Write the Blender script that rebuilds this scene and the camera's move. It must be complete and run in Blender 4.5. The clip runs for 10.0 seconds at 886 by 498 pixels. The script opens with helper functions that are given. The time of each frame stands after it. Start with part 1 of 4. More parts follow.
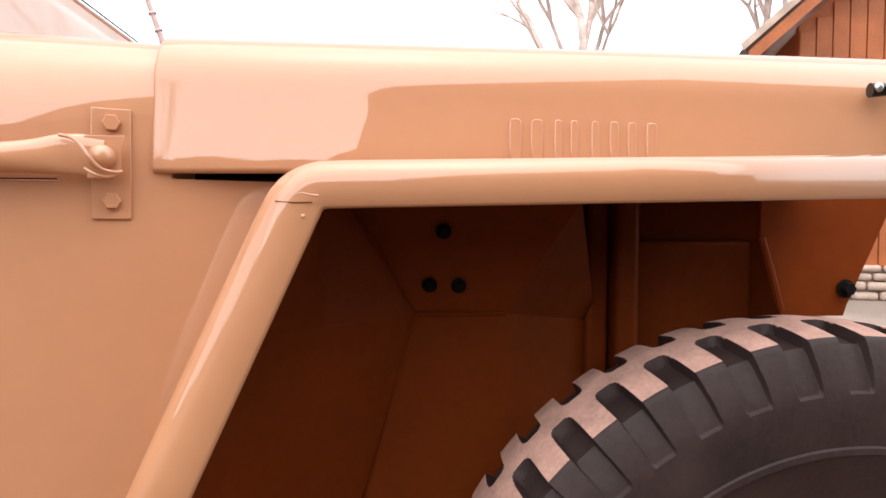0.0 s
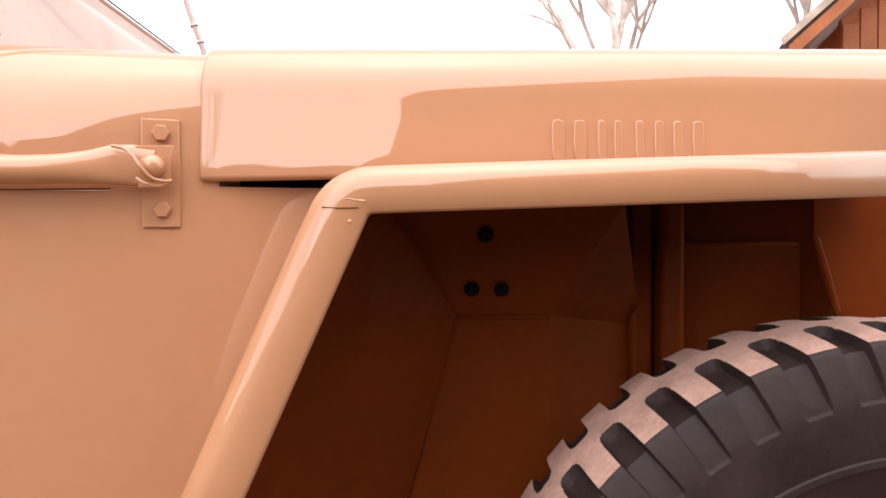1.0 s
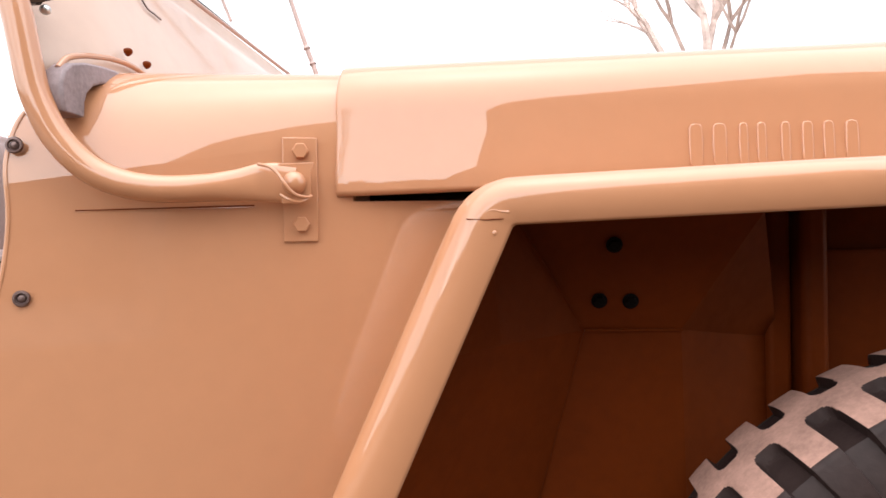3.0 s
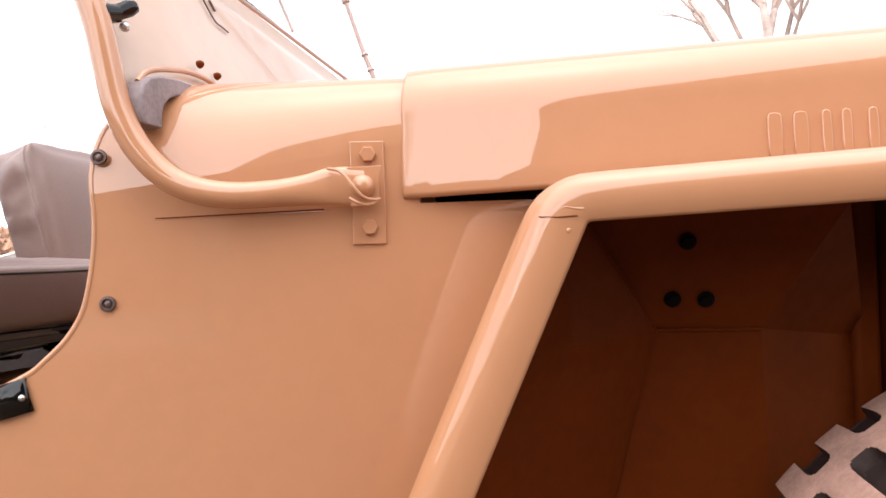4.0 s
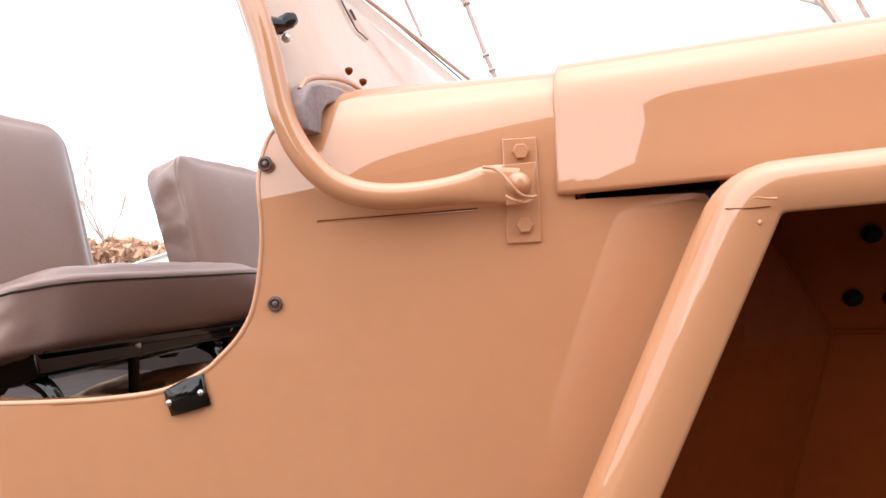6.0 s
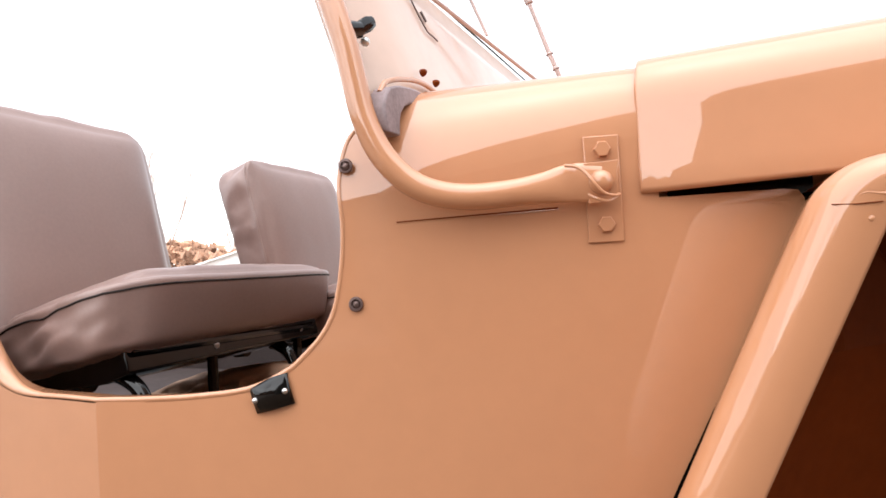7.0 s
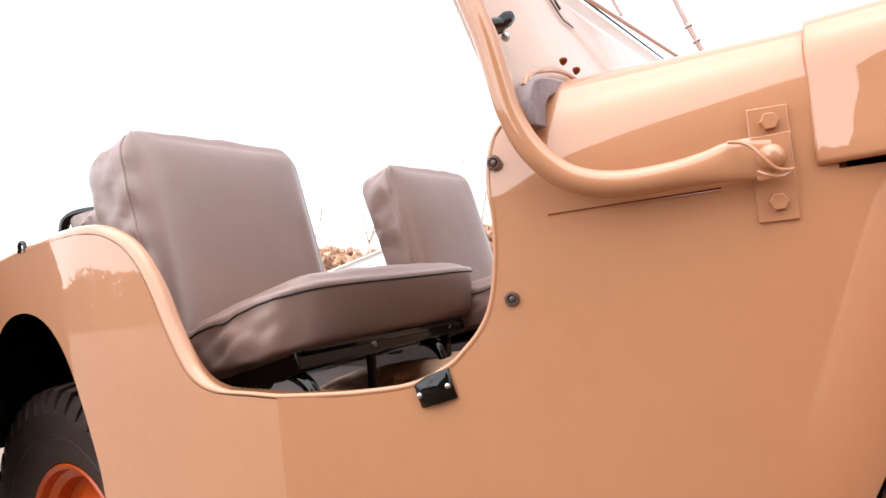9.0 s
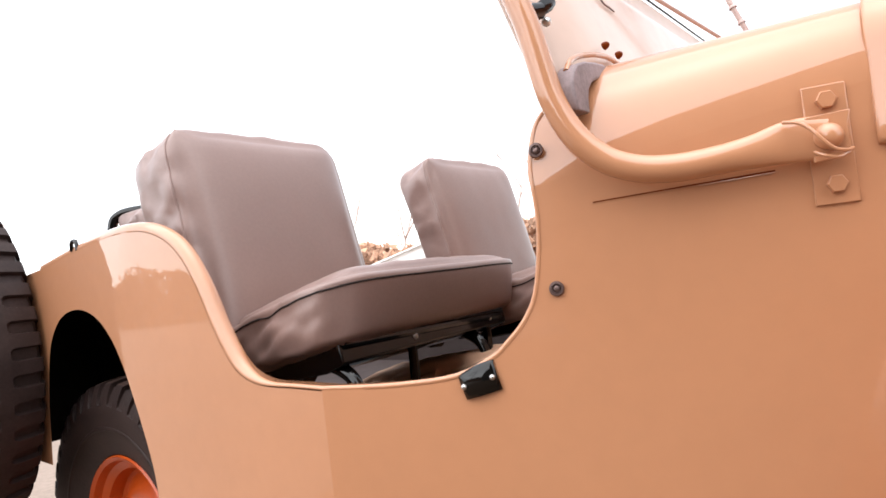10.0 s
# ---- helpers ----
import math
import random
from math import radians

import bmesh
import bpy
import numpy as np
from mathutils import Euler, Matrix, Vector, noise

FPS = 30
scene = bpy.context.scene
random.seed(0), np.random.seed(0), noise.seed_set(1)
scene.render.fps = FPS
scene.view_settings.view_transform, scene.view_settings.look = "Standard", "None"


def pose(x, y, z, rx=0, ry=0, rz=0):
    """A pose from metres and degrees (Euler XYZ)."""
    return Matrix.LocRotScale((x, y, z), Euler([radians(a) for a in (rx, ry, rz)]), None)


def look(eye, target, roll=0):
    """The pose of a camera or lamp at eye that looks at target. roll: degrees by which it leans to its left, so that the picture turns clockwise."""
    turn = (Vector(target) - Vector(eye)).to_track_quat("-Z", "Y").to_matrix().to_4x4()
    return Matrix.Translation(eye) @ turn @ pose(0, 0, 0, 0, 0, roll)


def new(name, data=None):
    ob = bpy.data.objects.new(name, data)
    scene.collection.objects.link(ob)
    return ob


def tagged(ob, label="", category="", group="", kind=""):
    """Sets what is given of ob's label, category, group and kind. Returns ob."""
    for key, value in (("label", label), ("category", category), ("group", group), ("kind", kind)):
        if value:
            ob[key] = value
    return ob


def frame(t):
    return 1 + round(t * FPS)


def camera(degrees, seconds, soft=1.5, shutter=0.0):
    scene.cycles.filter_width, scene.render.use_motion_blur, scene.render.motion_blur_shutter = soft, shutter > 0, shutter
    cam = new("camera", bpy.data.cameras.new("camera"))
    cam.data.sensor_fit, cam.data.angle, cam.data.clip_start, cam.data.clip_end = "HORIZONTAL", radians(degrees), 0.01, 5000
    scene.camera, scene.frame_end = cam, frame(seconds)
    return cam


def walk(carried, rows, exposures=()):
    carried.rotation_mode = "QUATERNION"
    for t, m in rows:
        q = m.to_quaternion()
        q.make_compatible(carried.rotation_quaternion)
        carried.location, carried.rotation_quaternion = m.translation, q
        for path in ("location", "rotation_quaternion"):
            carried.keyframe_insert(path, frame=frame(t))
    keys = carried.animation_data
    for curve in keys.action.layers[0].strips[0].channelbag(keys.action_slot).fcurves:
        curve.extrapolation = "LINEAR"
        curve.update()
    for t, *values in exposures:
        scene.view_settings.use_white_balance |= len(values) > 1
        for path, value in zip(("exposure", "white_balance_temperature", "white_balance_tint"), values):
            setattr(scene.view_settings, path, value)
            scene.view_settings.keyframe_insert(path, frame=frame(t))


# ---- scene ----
# ---------------------------------------------------------------- camera
cam = camera(70.0, 10.0, soft=1.6)
# seconds, eye x y z, yaw to the left, pitch up, roll
ROWS = [
    (0.0, 0.0548, 0.015, 0.8372, -5.253, -1.77, 0.446),
    (0.5, 0.0501, 0.0181, 0.836, -3.723, -1.525, 0.04),
    (1.0, 0.0441, 0.0183, 0.8372, -2.236, -1.432, -0.341),
    (1.5, 0.0341, 0.0197, 0.8371, -0.75, -1.172, -0.481),
    (2.0, 0.02, 0.019, 0.8384, 0.67, -0.921, -0.544),
    (2.5, 0.0038, 0.0213, 0.8381, 2.823, -0.516, -0.704),
    (4.0, -0.0257, 0.0249, 0.8344, 9.987, 0.194, -2.208),
    (4.5, -0.0348, 0.027, 0.8322, 12.173, 0.49, -2.703),
    (5.0, -0.0489, 0.0269, 0.8317, 14.083, 0.622, -2.992),
    (5.5, -0.0693, 0.0243, 0.832, 16.452, 0.755, -3.059),
    (7.0, -0.121, 0.0101, 0.8333, 23.066, 1.223, -3.291),
    (7.5, -0.1293, 0.0062, 0.8337, 25.958, 1.529, -3.988),
    (8.0, -0.1349, 0.0019, 0.8351, 28.852, 1.631, -4.778),
    (8.5, -0.1413, -0.0021, 0.8344, 31.821, 1.791, -5.553),
    (9.0, -0.1444, -0.0043, 0.8355, 34.591, 1.695, -6.285),
    (9.5, -0.1475, -0.0048, 0.8337, 36.565, 1.734, -6.788),
    (10.0, -0.1541, -0.0042, 0.8314, 37.879, 1.627, -7.048),
]


def eye_pose(x, y, z, yaw, pitch, roll):
    a, p = radians(yaw), radians(pitch)
    ahead = Vector((-math.sin(a) * math.cos(p), math.cos(a) * math.cos(p), math.sin(p)))
    return look((x, y, z), Vector((x, y, z)) + ahead, roll)


walk(cam, [(t, eye_pose(*r)) for t, *r in ROWS], exposures=[(0.0, 1.69), (10.0, 1.69)])

# ---------------------------------------------------------------- light
world = bpy.data.worlds.new("overcast_sky")
scene.world = world
world.use_nodes = True
wn, wl = world.node_tree.nodes, world.node_tree.links
sky = wn.new("ShaderNodeTexSky")
sky.sky_type, sky.sun_disc = "NISHITA", False
sky.sun_elevation, sky.sun_rotation = radians(78), radians(170)
sky.air_density, sky.dust_density, sky.ozone_density = 1.0, 0.8, 1.0
pale = wn.new("ShaderNodeHueSaturation")
pale.inputs["Saturation"].default_value = 0.20
pale.inputs["Value"].default_value = 1.0
wl.new(sky.outputs[0], pale.inputs["Color"])
wl.new(pale.outputs[0], wn["Background"].inputs[0])
wn["Background"].inputs[1].default_value = 0.15

sun_data = bpy.data.lights.new("sun", "SUN")
sun_data.energy, sun_data.angle, sun_data.color = 1.35, radians(115), (1.0, 0.975, 0.95)
sun = new("sun", sun_data)
sun.matrix_world = look((0.9, -6.2, 8.6), (0, 0, 0))


# ---------------------------------------------------------------- materials
def material(name, color, rough=0.5, metal=0.0, coat=0.0, coat_rough=0.04, vary=0.12, scale=6.0,
             grain=90.0, bump=0.0, bump_scale=300.0, rough_vary=0.1, spec=0.5, tint=None, coat_ior=1.5):
    m = bpy.data.materials.new(name)
    m.use_nodes = True
    n, l = m.node_tree.nodes, m.node_tree.links
    b = n["Principled BSDF"]
    b.inputs["Metallic"].default_value = metal
    b.inputs["Coat Weight"].default_value = coat
    b.inputs["Coat Roughness"].default_value = coat_rough
    b.inputs["Coat IOR"].default_value = coat_ior
    b.inputs["Specular IOR Level"].default_value = spec
    co = n.new("ShaderNodeTexCoord")
    big, fine = n.new("ShaderNodeTexNoise"), n.new("ShaderNodeTexNoise")
    big.inputs["Scale"].default_value, big.inputs["Detail"].default_value = scale, 4.0
    fine.inputs["Scale"].default_value, fine.inputs["Detail"].default_value = grain, 3.0
    for x in (big, fine):
        l.new(co.outputs["Object"], x.inputs["Vector"])
    mix = n.new("ShaderNodeMix")
    mix.data_type = "RGBA"
    c = Vector(color)
    t = Vector(tint) if tint else c * (1 - 2 * vary)
    mix.inputs["A"].default_value, mix.inputs["B"].default_value = (*(c * (1 + vary)), 1), (*t, 1)
    add = n.new("ShaderNodeMath")
    add.operation = "MULTIPLY_ADD"
    add.inputs[1].default_value, add.inputs[2].default_value = 0.35, 0.0
    l.new(fine.outputs[0], add.inputs[0])
    tot = n.new("ShaderNodeMath")
    tot.operation = "MULTIPLY_ADD"
    tot.inputs[1].default_value = 0.65
    l.new(big.outputs[0], tot.inputs[0])
    l.new(add.outputs[0], tot.inputs[2])
    ramp = n.new("ShaderNodeMapRange")
    ramp.inputs["From Min"].default_value, ramp.inputs["From Max"].default_value = 0.3, 0.7
    l.new(tot.outputs[0], ramp.inputs["Value"])
    l.new(ramp.outputs[0], mix.inputs["Factor"])
    l.new(mix.outputs["Result"], b.inputs["Base Color"])
    rr = n.new("ShaderNodeMapRange")
    rr.inputs["To Min"].default_value, rr.inputs["To Max"].default_value = max(0.02, rough - rough_vary), min(1, rough + rough_vary)
    l.new(tot.outputs[0], rr.inputs["Value"])
    l.new(rr.outputs[0], b.inputs["Roughness"])
    if bump:
        bn, tex = n.new("ShaderNodeBump"), n.new("ShaderNodeTexNoise")
        tex.inputs["Scale"].default_value, tex.inputs["Detail"].default_value = bump_scale, 4.0
        l.new(co.outputs["Object"], tex.inputs["Vector"])
        bn.inputs["Strength"].default_value, bn.inputs["Distance"].default_value = bump, 0.01
        l.new(tex.outputs[0], bn.inputs["Height"])
        l.new(bn.outputs[0], b.inputs["Normal"])
    return m


PAINT = material("sand_paint", (0.487, 0.221, 0.109), 0.5, coat=1.0, coat_ior=1.62, coat_rough=0.02, spec=0.25, vary=0.03, scale=3.0, grain=40, bump=0.018, bump_scale=8.0, rough_vary=0.05)
# Sand paint darkened for wheel-well shade; also colours the slit, seam and studs.
SHADE_BROWN = material("shade_brown_paint", (0.145, 0.026, 0.0034), 0.6, coat=0.03, coat_rough=0.10, spec=0.06, vary=0.12, scale=5, grain=60, bump=0.02, bump_scale=30)
# Screen panel's sand paint, lightened to carry the sky's grazing reflection.
PANEL = material("sky_paled_sand_paint", (0.56, 0.40, 0.32), 0.5, coat=0.7, coat_rough=0.12, spec=0.3, vary=0.06, scale=5, grain=30, bump=0.02, bump_scale=20)
RUBBER = material("tyre_rubber", (0.016, 0.0092, 0.0085), 0.55, spec=0.2, vary=0.3, scale=16, grain=140, tint=(0.044, 0.027, 0.024), bump=0.08, bump_scale=160)
DUSTY = material("dusty_tread", (0.47, 0.265, 0.205), 0.9, vary=0.16, scale=30, grain=220, bump=0.12, bump_scale=260, tint=(0.28, 0.155, 0.12))
WORN = material("worn_tread", (0.115, 0.070, 0.058), 0.8, spec=0.2, vary=0.2, scale=24, grain=200, bump=0.1, bump_scale=200)
SEAL = material("rubber_seal", (0.30, 0.235, 0.24), 0.6, spec=0.25, vary=0.2, scale=20, grain=200, bump=0.1, bump_scale=120)
VINYL = material("seat_vinyl", (0.235, 0.148, 0.128), 0.48, coat=0.45, coat_rough=0.36, vary=0.06, scale=4, grain=160, bump=0.04, bump_scale=420, rough_vary=0.06)
# Near-black for painted shade in arch and joint, and for the well's bolts.
SHADE_BOLT_BLACK = material("shade_and_bolt_black", (0.006, 0.0045, 0.004), 0.8, spec=0.1, vary=0.2, scale=12)
PIPING = material("seat_piping", (0.022, 0.017, 0.016), 0.8, spec=0.2)
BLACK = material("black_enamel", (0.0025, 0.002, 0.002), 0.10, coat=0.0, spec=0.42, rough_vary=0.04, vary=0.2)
ORANGE = material("orange_enamel", (0.52, 0.070, 0.004), 0.4, coat=0.15, vary=0.06, scale=8)
AERIAL = material("grey_aerial", (0.50, 0.37, 0.34), 0.5, vary=0.1)
BOUNCE_GROUND = material("bounce_ground", (0.135, 0.088, 0.058), 0.95, vary=0.2, scale=1.5, grain=60, bump=0.4, bump_scale=90, spec=0.2)
STEEL = material("zinc_steel", (0.62, 0.61, 0.6), 0.32, metal=1.0, vary=0.08, scale=30)
DARKMETAL = material("bronzed_metal", (0.17, 0.115, 0.105), 0.45, metal=0.8, vary=0.15, scale=40)
FLOORMAT = material("ribbed_floor_rubber", (0.022, 0.018, 0.017), 0.6, vary=0.2, scale=14, bump=0.1, bump_scale=80)
GROUND = material("pale_gravel_ground", (0.27, 0.205, 0.165), 0.95, vary=0.18, scale=0.6, grain=30, bump=0.5, bump_scale=45)
WOOD = material("orange_stained_wood", (0.36, 0.095, 0.022), 0.6, vary=0.2, scale=2.5, grain=40, bump=0.1, bump_scale=60)
STONE = material("pale_stone", (0.47, 0.345, 0.275), 0.9, vary=0.2, scale=5, grain=60, bump=0.4, bump_scale=30)
ROOFING = material("roof_tiles", (0.09, 0.05, 0.035), 0.85, vary=0.25, scale=3, grain=20)
PLASTER = material("weathered_barn_boards", (0.13, 0.118, 0.095), 0.9, vary=0.15, scale=1.0, grain=20, bump=0.1, bump_scale=40)
BARK = material("bare_bark", (0.55, 0.42, 0.37), 0.9, vary=0.25, scale=4, grain=60)
SCRUB = material("brown_scrub", (0.50, 0.29, 0.19), 0.95, vary=0.35, scale=2.0, grain=14)
CANVAS = material("sand_canvas", (0.66, 0.41, 0.28), 0.85, spec=0.2, vary=0.08, scale=12, grain=180, bump=0.06, bump_scale=300)
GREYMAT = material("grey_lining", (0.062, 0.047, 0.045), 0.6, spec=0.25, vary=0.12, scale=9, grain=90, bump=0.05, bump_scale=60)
WHITE = material("white_sheet", (0.8, 0.79, 0.78), 0.6, vary=0.03)

GLASS = bpy.data.materials.new("windshield_glass")
GLASS.use_nodes = True
_b = GLASS.node_tree.nodes["Principled BSDF"]
_b.inputs["Transmission Weight"].default_value, _b.inputs["Roughness"].default_value = 1.0, 0.0
_b.inputs["IOR"].default_value = 1.45
_b.inputs["Base Color"].default_value = (0.95, 0.97, 0.96, 1)


# ---------------------------------------------------------------- mesh helpers
def bm_of(verts, faces):
    bm = bmesh.new()
    vs = [bm.verts.new(v) for v in verts]
    for f in faces:
        bm.faces.new([vs[i] for i in f])
    return bm


def part(name, bm, mat, parent=None, label="", smooth=True, solid=0.0, bevel=0.0, angle=35):
    bmesh.ops.recalc_face_normals(bm, faces=bm.faces)
    me = bpy.data.meshes.new(name)
    bm.to_mesh(me)
    bm.free()
    me.materials.append(mat)
    if smooth:
        me.shade_smooth()
        me.set_sharp_from_angle(angle=radians(angle))
    ob = new(name, me)
    if parent:
        ob.parent = parent
    if label:
        tagged(ob, label)
    if solid:
        s = ob.modifiers.new("sheet", "SOLIDIFY")
        s.thickness, s.offset = abs(solid), -1.0 if solid > 0 else 1.0
    if bevel:
        b = ob.modifiers.new("rounding", "BEVEL")
        b.width, b.segments, b.limit_method, b.angle_limit = bevel, 3, "ANGLE", radians(40)
        b.harden_normals = False
    return ob


def thing(name, label, category, at=(0, 0, 0), group="", kind=""):
    ob = new(name)
    ob.location = at
    ob.empty_display_size = 0.05
    return tagged(ob, label, category, group, kind)


def grid(rows, close=False):
    """A sheet through rows of points; close joins each row's end to its start."""
    n, verts, faces = len(rows[0]), [p for r in rows for p in r], []
    for i in range(len(rows) - 1):
        for j in range(n if close else n - 1):
            k = (j + 1) % n
            faces.append((i * n + j, i * n + k, (i + 1) * n + k, (i + 1) * n + j))
    return bm_of(verts, faces)


def smooth_path(pts, steps=6):
    """Catmull-Rom through the points."""
    p = [Vector(q) for q in pts]
    p = [2 * p[0] - p[1]] + p + [2 * p[-1] - p[-2]]
    out = []
    for i in range(1, len(p) - 2):
        for s in range(steps):
            t = s / steps
            a, b, c, d = p[i - 1:i + 3]
            out.append(0.5 * ((2 * b) + (c - a) * t + (2 * a - 5 * b + 4 * c - d) * t * t + (3 * b - a - 3 * c + d) * t ** 3))
    return out + [p[-2]]


def tube(pts, radius, sides=12, caps=True, bm=None):
    """A round bar along pts; radius is one number, one for each point, or pairs (half width, half height)."""
    bm = bm or bmesh.new()
    pts = [Vector(p) for p in pts]
    rad = list(radius) if isinstance(radius, (list, tuple)) else [radius] * len(pts)
    rings, side = [], None
    for i, p in enumerate(pts):
        d = (pts[min(i + 1, len(pts) - 1)] - pts[max(i - 1, 0)]).normalized()
        if side is None:
            side = d.cross(Vector((0, 0, 1)) if abs(d.z) < 0.9 else Vector((1, 0, 0))).normalized()
        side = (side - d * side.dot(d)).normalized()
        up = side.cross(d)
        ra, rb = rad[i] if isinstance(rad[i], (tuple, list)) else (rad[i], rad[i])
        rings.append([bm.verts.new(p + side * ra * math.cos(a) + up * rb * math.sin(a)) for a in (2 * math.pi * k / sides for k in range(sides))])
    for a, b in zip(rings, rings[1:]):
        for k in range(sides):
            bm.faces.new((a[k], a[(k + 1) % sides], b[(k + 1) % sides], b[k]))
    if caps:
        bm.faces.new(rings[0][::-1])
        bm.faces.new(rings[-1])
    return bm


def box(x0, x1, y0, y1, z0, z1, m=None):
    bm = bmesh.new()
    bmesh.ops.create_cube(bm, size=1)
    bmesh.ops.transform(bm, matrix=Matrix.Translation(((x0 + x1) / 2, (y0 + y1) / 2, (z0 + z1) / 2)) @ Matrix.Diagonal((x1 - x0, y1 - y0, z1 - z0, 1)), verts=bm.verts)
    if m:
        bmesh.ops.transform(bm, matrix=m, verts=bm.verts)
    return bm


def prism(outline, depth, place):
    """An outline in the plane, thickened by depth; place(u, v, w) gives the point in space."""
    n = len(outline)
    verts = [place(u, v, 0) for u, v in outline] + [place(u, v, depth) for u, v in outline]
    faces = [tuple(range(n)), tuple(range(2 * n - 1, n - 1, -1))] + [(i, (i + 1) % n, n + (i + 1) % n, n + i) for i in range(n)]
    bm = bm_of(verts, faces)
    bm.normal_update()
    bmesh.ops.triangulate(bm, faces=[f for f in bm.faces if len(f.verts) > 4])
    return bm


def lathe(profile, segments=64, axis="y", at=(0, 0, 0)):
    """Turns (radius, along) pairs about an axis."""
    rows = []
    for k in range(segments):
        a = 2 * math.pi * k / segments
        rows.append([Vector(at) + (Vector((r * math.cos(a), w, r * math.sin(a))) if axis == "y" else Vector((r * math.cos(a), r * math.sin(a), w))) for r, w in profile])
    return _ring(rows)


def _ring(rows):
    n, m = len(rows[0]), len(rows)
    faces = [(i * n + j, i * n + j + 1, ((i + 1) % m) * n + j + 1, ((i + 1) % m) * n + j) for i in range(m) for j in range(n - 1)]
    return bm_of([p for r in rows for p in r], faces)


def hex_bolt(at, normal, across, height, washer=0.0):
    q = Vector(normal).to_track_quat("Z", "Y").to_matrix().to_4x4()
    bm = bmesh.new()
    r = across / math.sqrt(3)
    for z0, z1, rr, n in ([(0, 0.002, washer, 20)] if washer else []) + [(0.0015 if washer else 0, height, r, 6)]:
        lo = [bm.verts.new((rr * math.cos(2 * math.pi * k / n), rr * math.sin(2 * math.pi * k / n), z0)) for k in range(n)]
        hi = [bm.verts.new((0.88 * rr * math.cos(2 * math.pi * k / n), 0.88 * rr * math.sin(2 * math.pi * k / n), z1)) for k in range(n)]
        mid = [bm.verts.new((rr * math.cos(2 * math.pi * k / n), rr * math.sin(2 * math.pi * k / n), z0 + 0.8 * (z1 - z0))) for k in range(n)]
        for a, b in ((lo, mid), (mid, hi)):
            for k in range(n):
                bm.faces.new((a[k], a[(k + 1) % n], b[(k + 1) % n], b[k]))
        bm.faces.new(hi)
    bmesh.ops.transform(bm, matrix=Matrix.Translation(at) @ q, verts=bm.verts)
    return bm


def dome(at, normal, radius, height, rings=5, sides=18):
    q = Vector(normal).to_track_quat("Z", "Y").to_matrix().to_4x4()
    rows = [[(radius * math.cos(a) * math.cos(2 * math.pi * k / sides), radius * math.cos(a) * math.sin(2 * math.pi * k / sides), height * math.sin(a)) for k in range(sides)]
            for a in (0.5 * math.pi * i / rings for i in range(rings))]
    bm = grid(rows, close=True)
    bm.verts.ensure_lookup_table()
    bm.faces.new([bm.verts[(rings - 1) * sides + k] for k in range(sides)])
    bmesh.ops.transform(bm, matrix=Matrix.Translation(at) @ q, verts=bm.verts)
    return bm

# ---------------------------------------------------------------- setting
GZ = -0.08  # the ground's height
ground = part("ground", grid([[(x, y, GZ) for x in (-600, -60, -12, 0, 12, 60, 600)] for y in (-600, -60, -12, 0, 12, 60, 600)]), GROUND)
tagged(ground, "pale dry gravel yard ground", "ground", kind="structure")
# Added unseen slab, darker than the yard, to dim and warm bounced light.
dim_slab = part("pavement", box(-2.35, 14.0, -5.9, 3.2, GZ - 0.05, GZ + 0.004), BOUNCE_GROUND)
tagged(dim_slab, "added brown ground slab that dims bounced light under the jeep", "pavement", kind="structure")

# ---------------------------------------------------------------- jeep
MID = 1.16          # the jeep's middle line, y
REAR_Y = 0.521      # outer face of the rear tub
CREASE = -0.782
jeep = thing("jeep", "glossy sand-painted vintage open military-style jeep on brown ground", "car", (0, MID, GZ))
jeep_at = Matrix.Translation((0, MID, GZ))


def jpart(name, bm, mat, parent=None, **k):
    """A part of the jeep, or of one of its parts, given in world places."""
    bmesh.ops.transform(bm, matrix=jeep_at.inverted(), verts=bm.verts)
    return part(name, bm, mat, parent or jeep, **k)


def mirror_y(bm):
    """The same on the jeep's other side."""
    bmesh.ops.transform(bm, matrix=Matrix.Translation((0, 2 * MID, 0)) @ Matrix.Diagonal((1, -1, 1, 1)), verts=bm.verts)
    bmesh.ops.reverse_faces(bm, faces=bm.faces)
    return bm


def side_y(x):
    """Outer face of the tub and cowl."""
    if x > CREASE:
        return 0.693 + 0.309 * (x + 0.224)
    if x > -1.26:
        return REAR_Y
    return REAR_Y - 0.10 * (x + 1.26) * 0.6


C_N = Vector((0.309, -1, 0)).normalized()   # outward normal of the cowl side


def on_side(x, z, out=0.0):
    n = C_N if x > CREASE else Vector((0, -1, 0))
    return Vector((x, side_y(x), z)) + n * out


DOOR_FRONT = [(-0.782, 0.698), (-0.727, 0.697), (-0.669, 0.698), (-0.609, 0.704), (-0.566, 0.722), (-0.547, 0.737), (-0.525, 0.760),
              (-0.509, 0.790), (-0.499, 0.839), (-0.496, 0.882), (-0.498, 0.927), (-0.494, 0.970), (-0.487, 0.988), (-0.480, 0.996)]
DOOR_REAR = [(-0.782, 0.698), (-0.837, 0.700), (-0.910, 0.703), (-0.954, 0.718), (-0.983, 0.746), (-1.012, 0.792), (-1.040, 0.847),
             (-1.076, 0.897), (-1.121, 0.931), (-1.190, 0.954), (-1.290, 0.961), (-1.406, 0.957), (-1.540, 0.948), (-1.700, 0.934)]
ARCH = [(-1.222, 0.42), (-1.228, 0.504), (-1.238, 0.562), (-1.262, 0.628), (-1.283, 0.671), (-1.314, 0.728), (-1.358, 0.780), (-1.418, 0.818),
        (-1.495, 0.836), (-1.580, 0.830), (-1.648, 0.800), (-1.700, 0.740), (-1.74, 0.60), (-1.75, 0.42)]


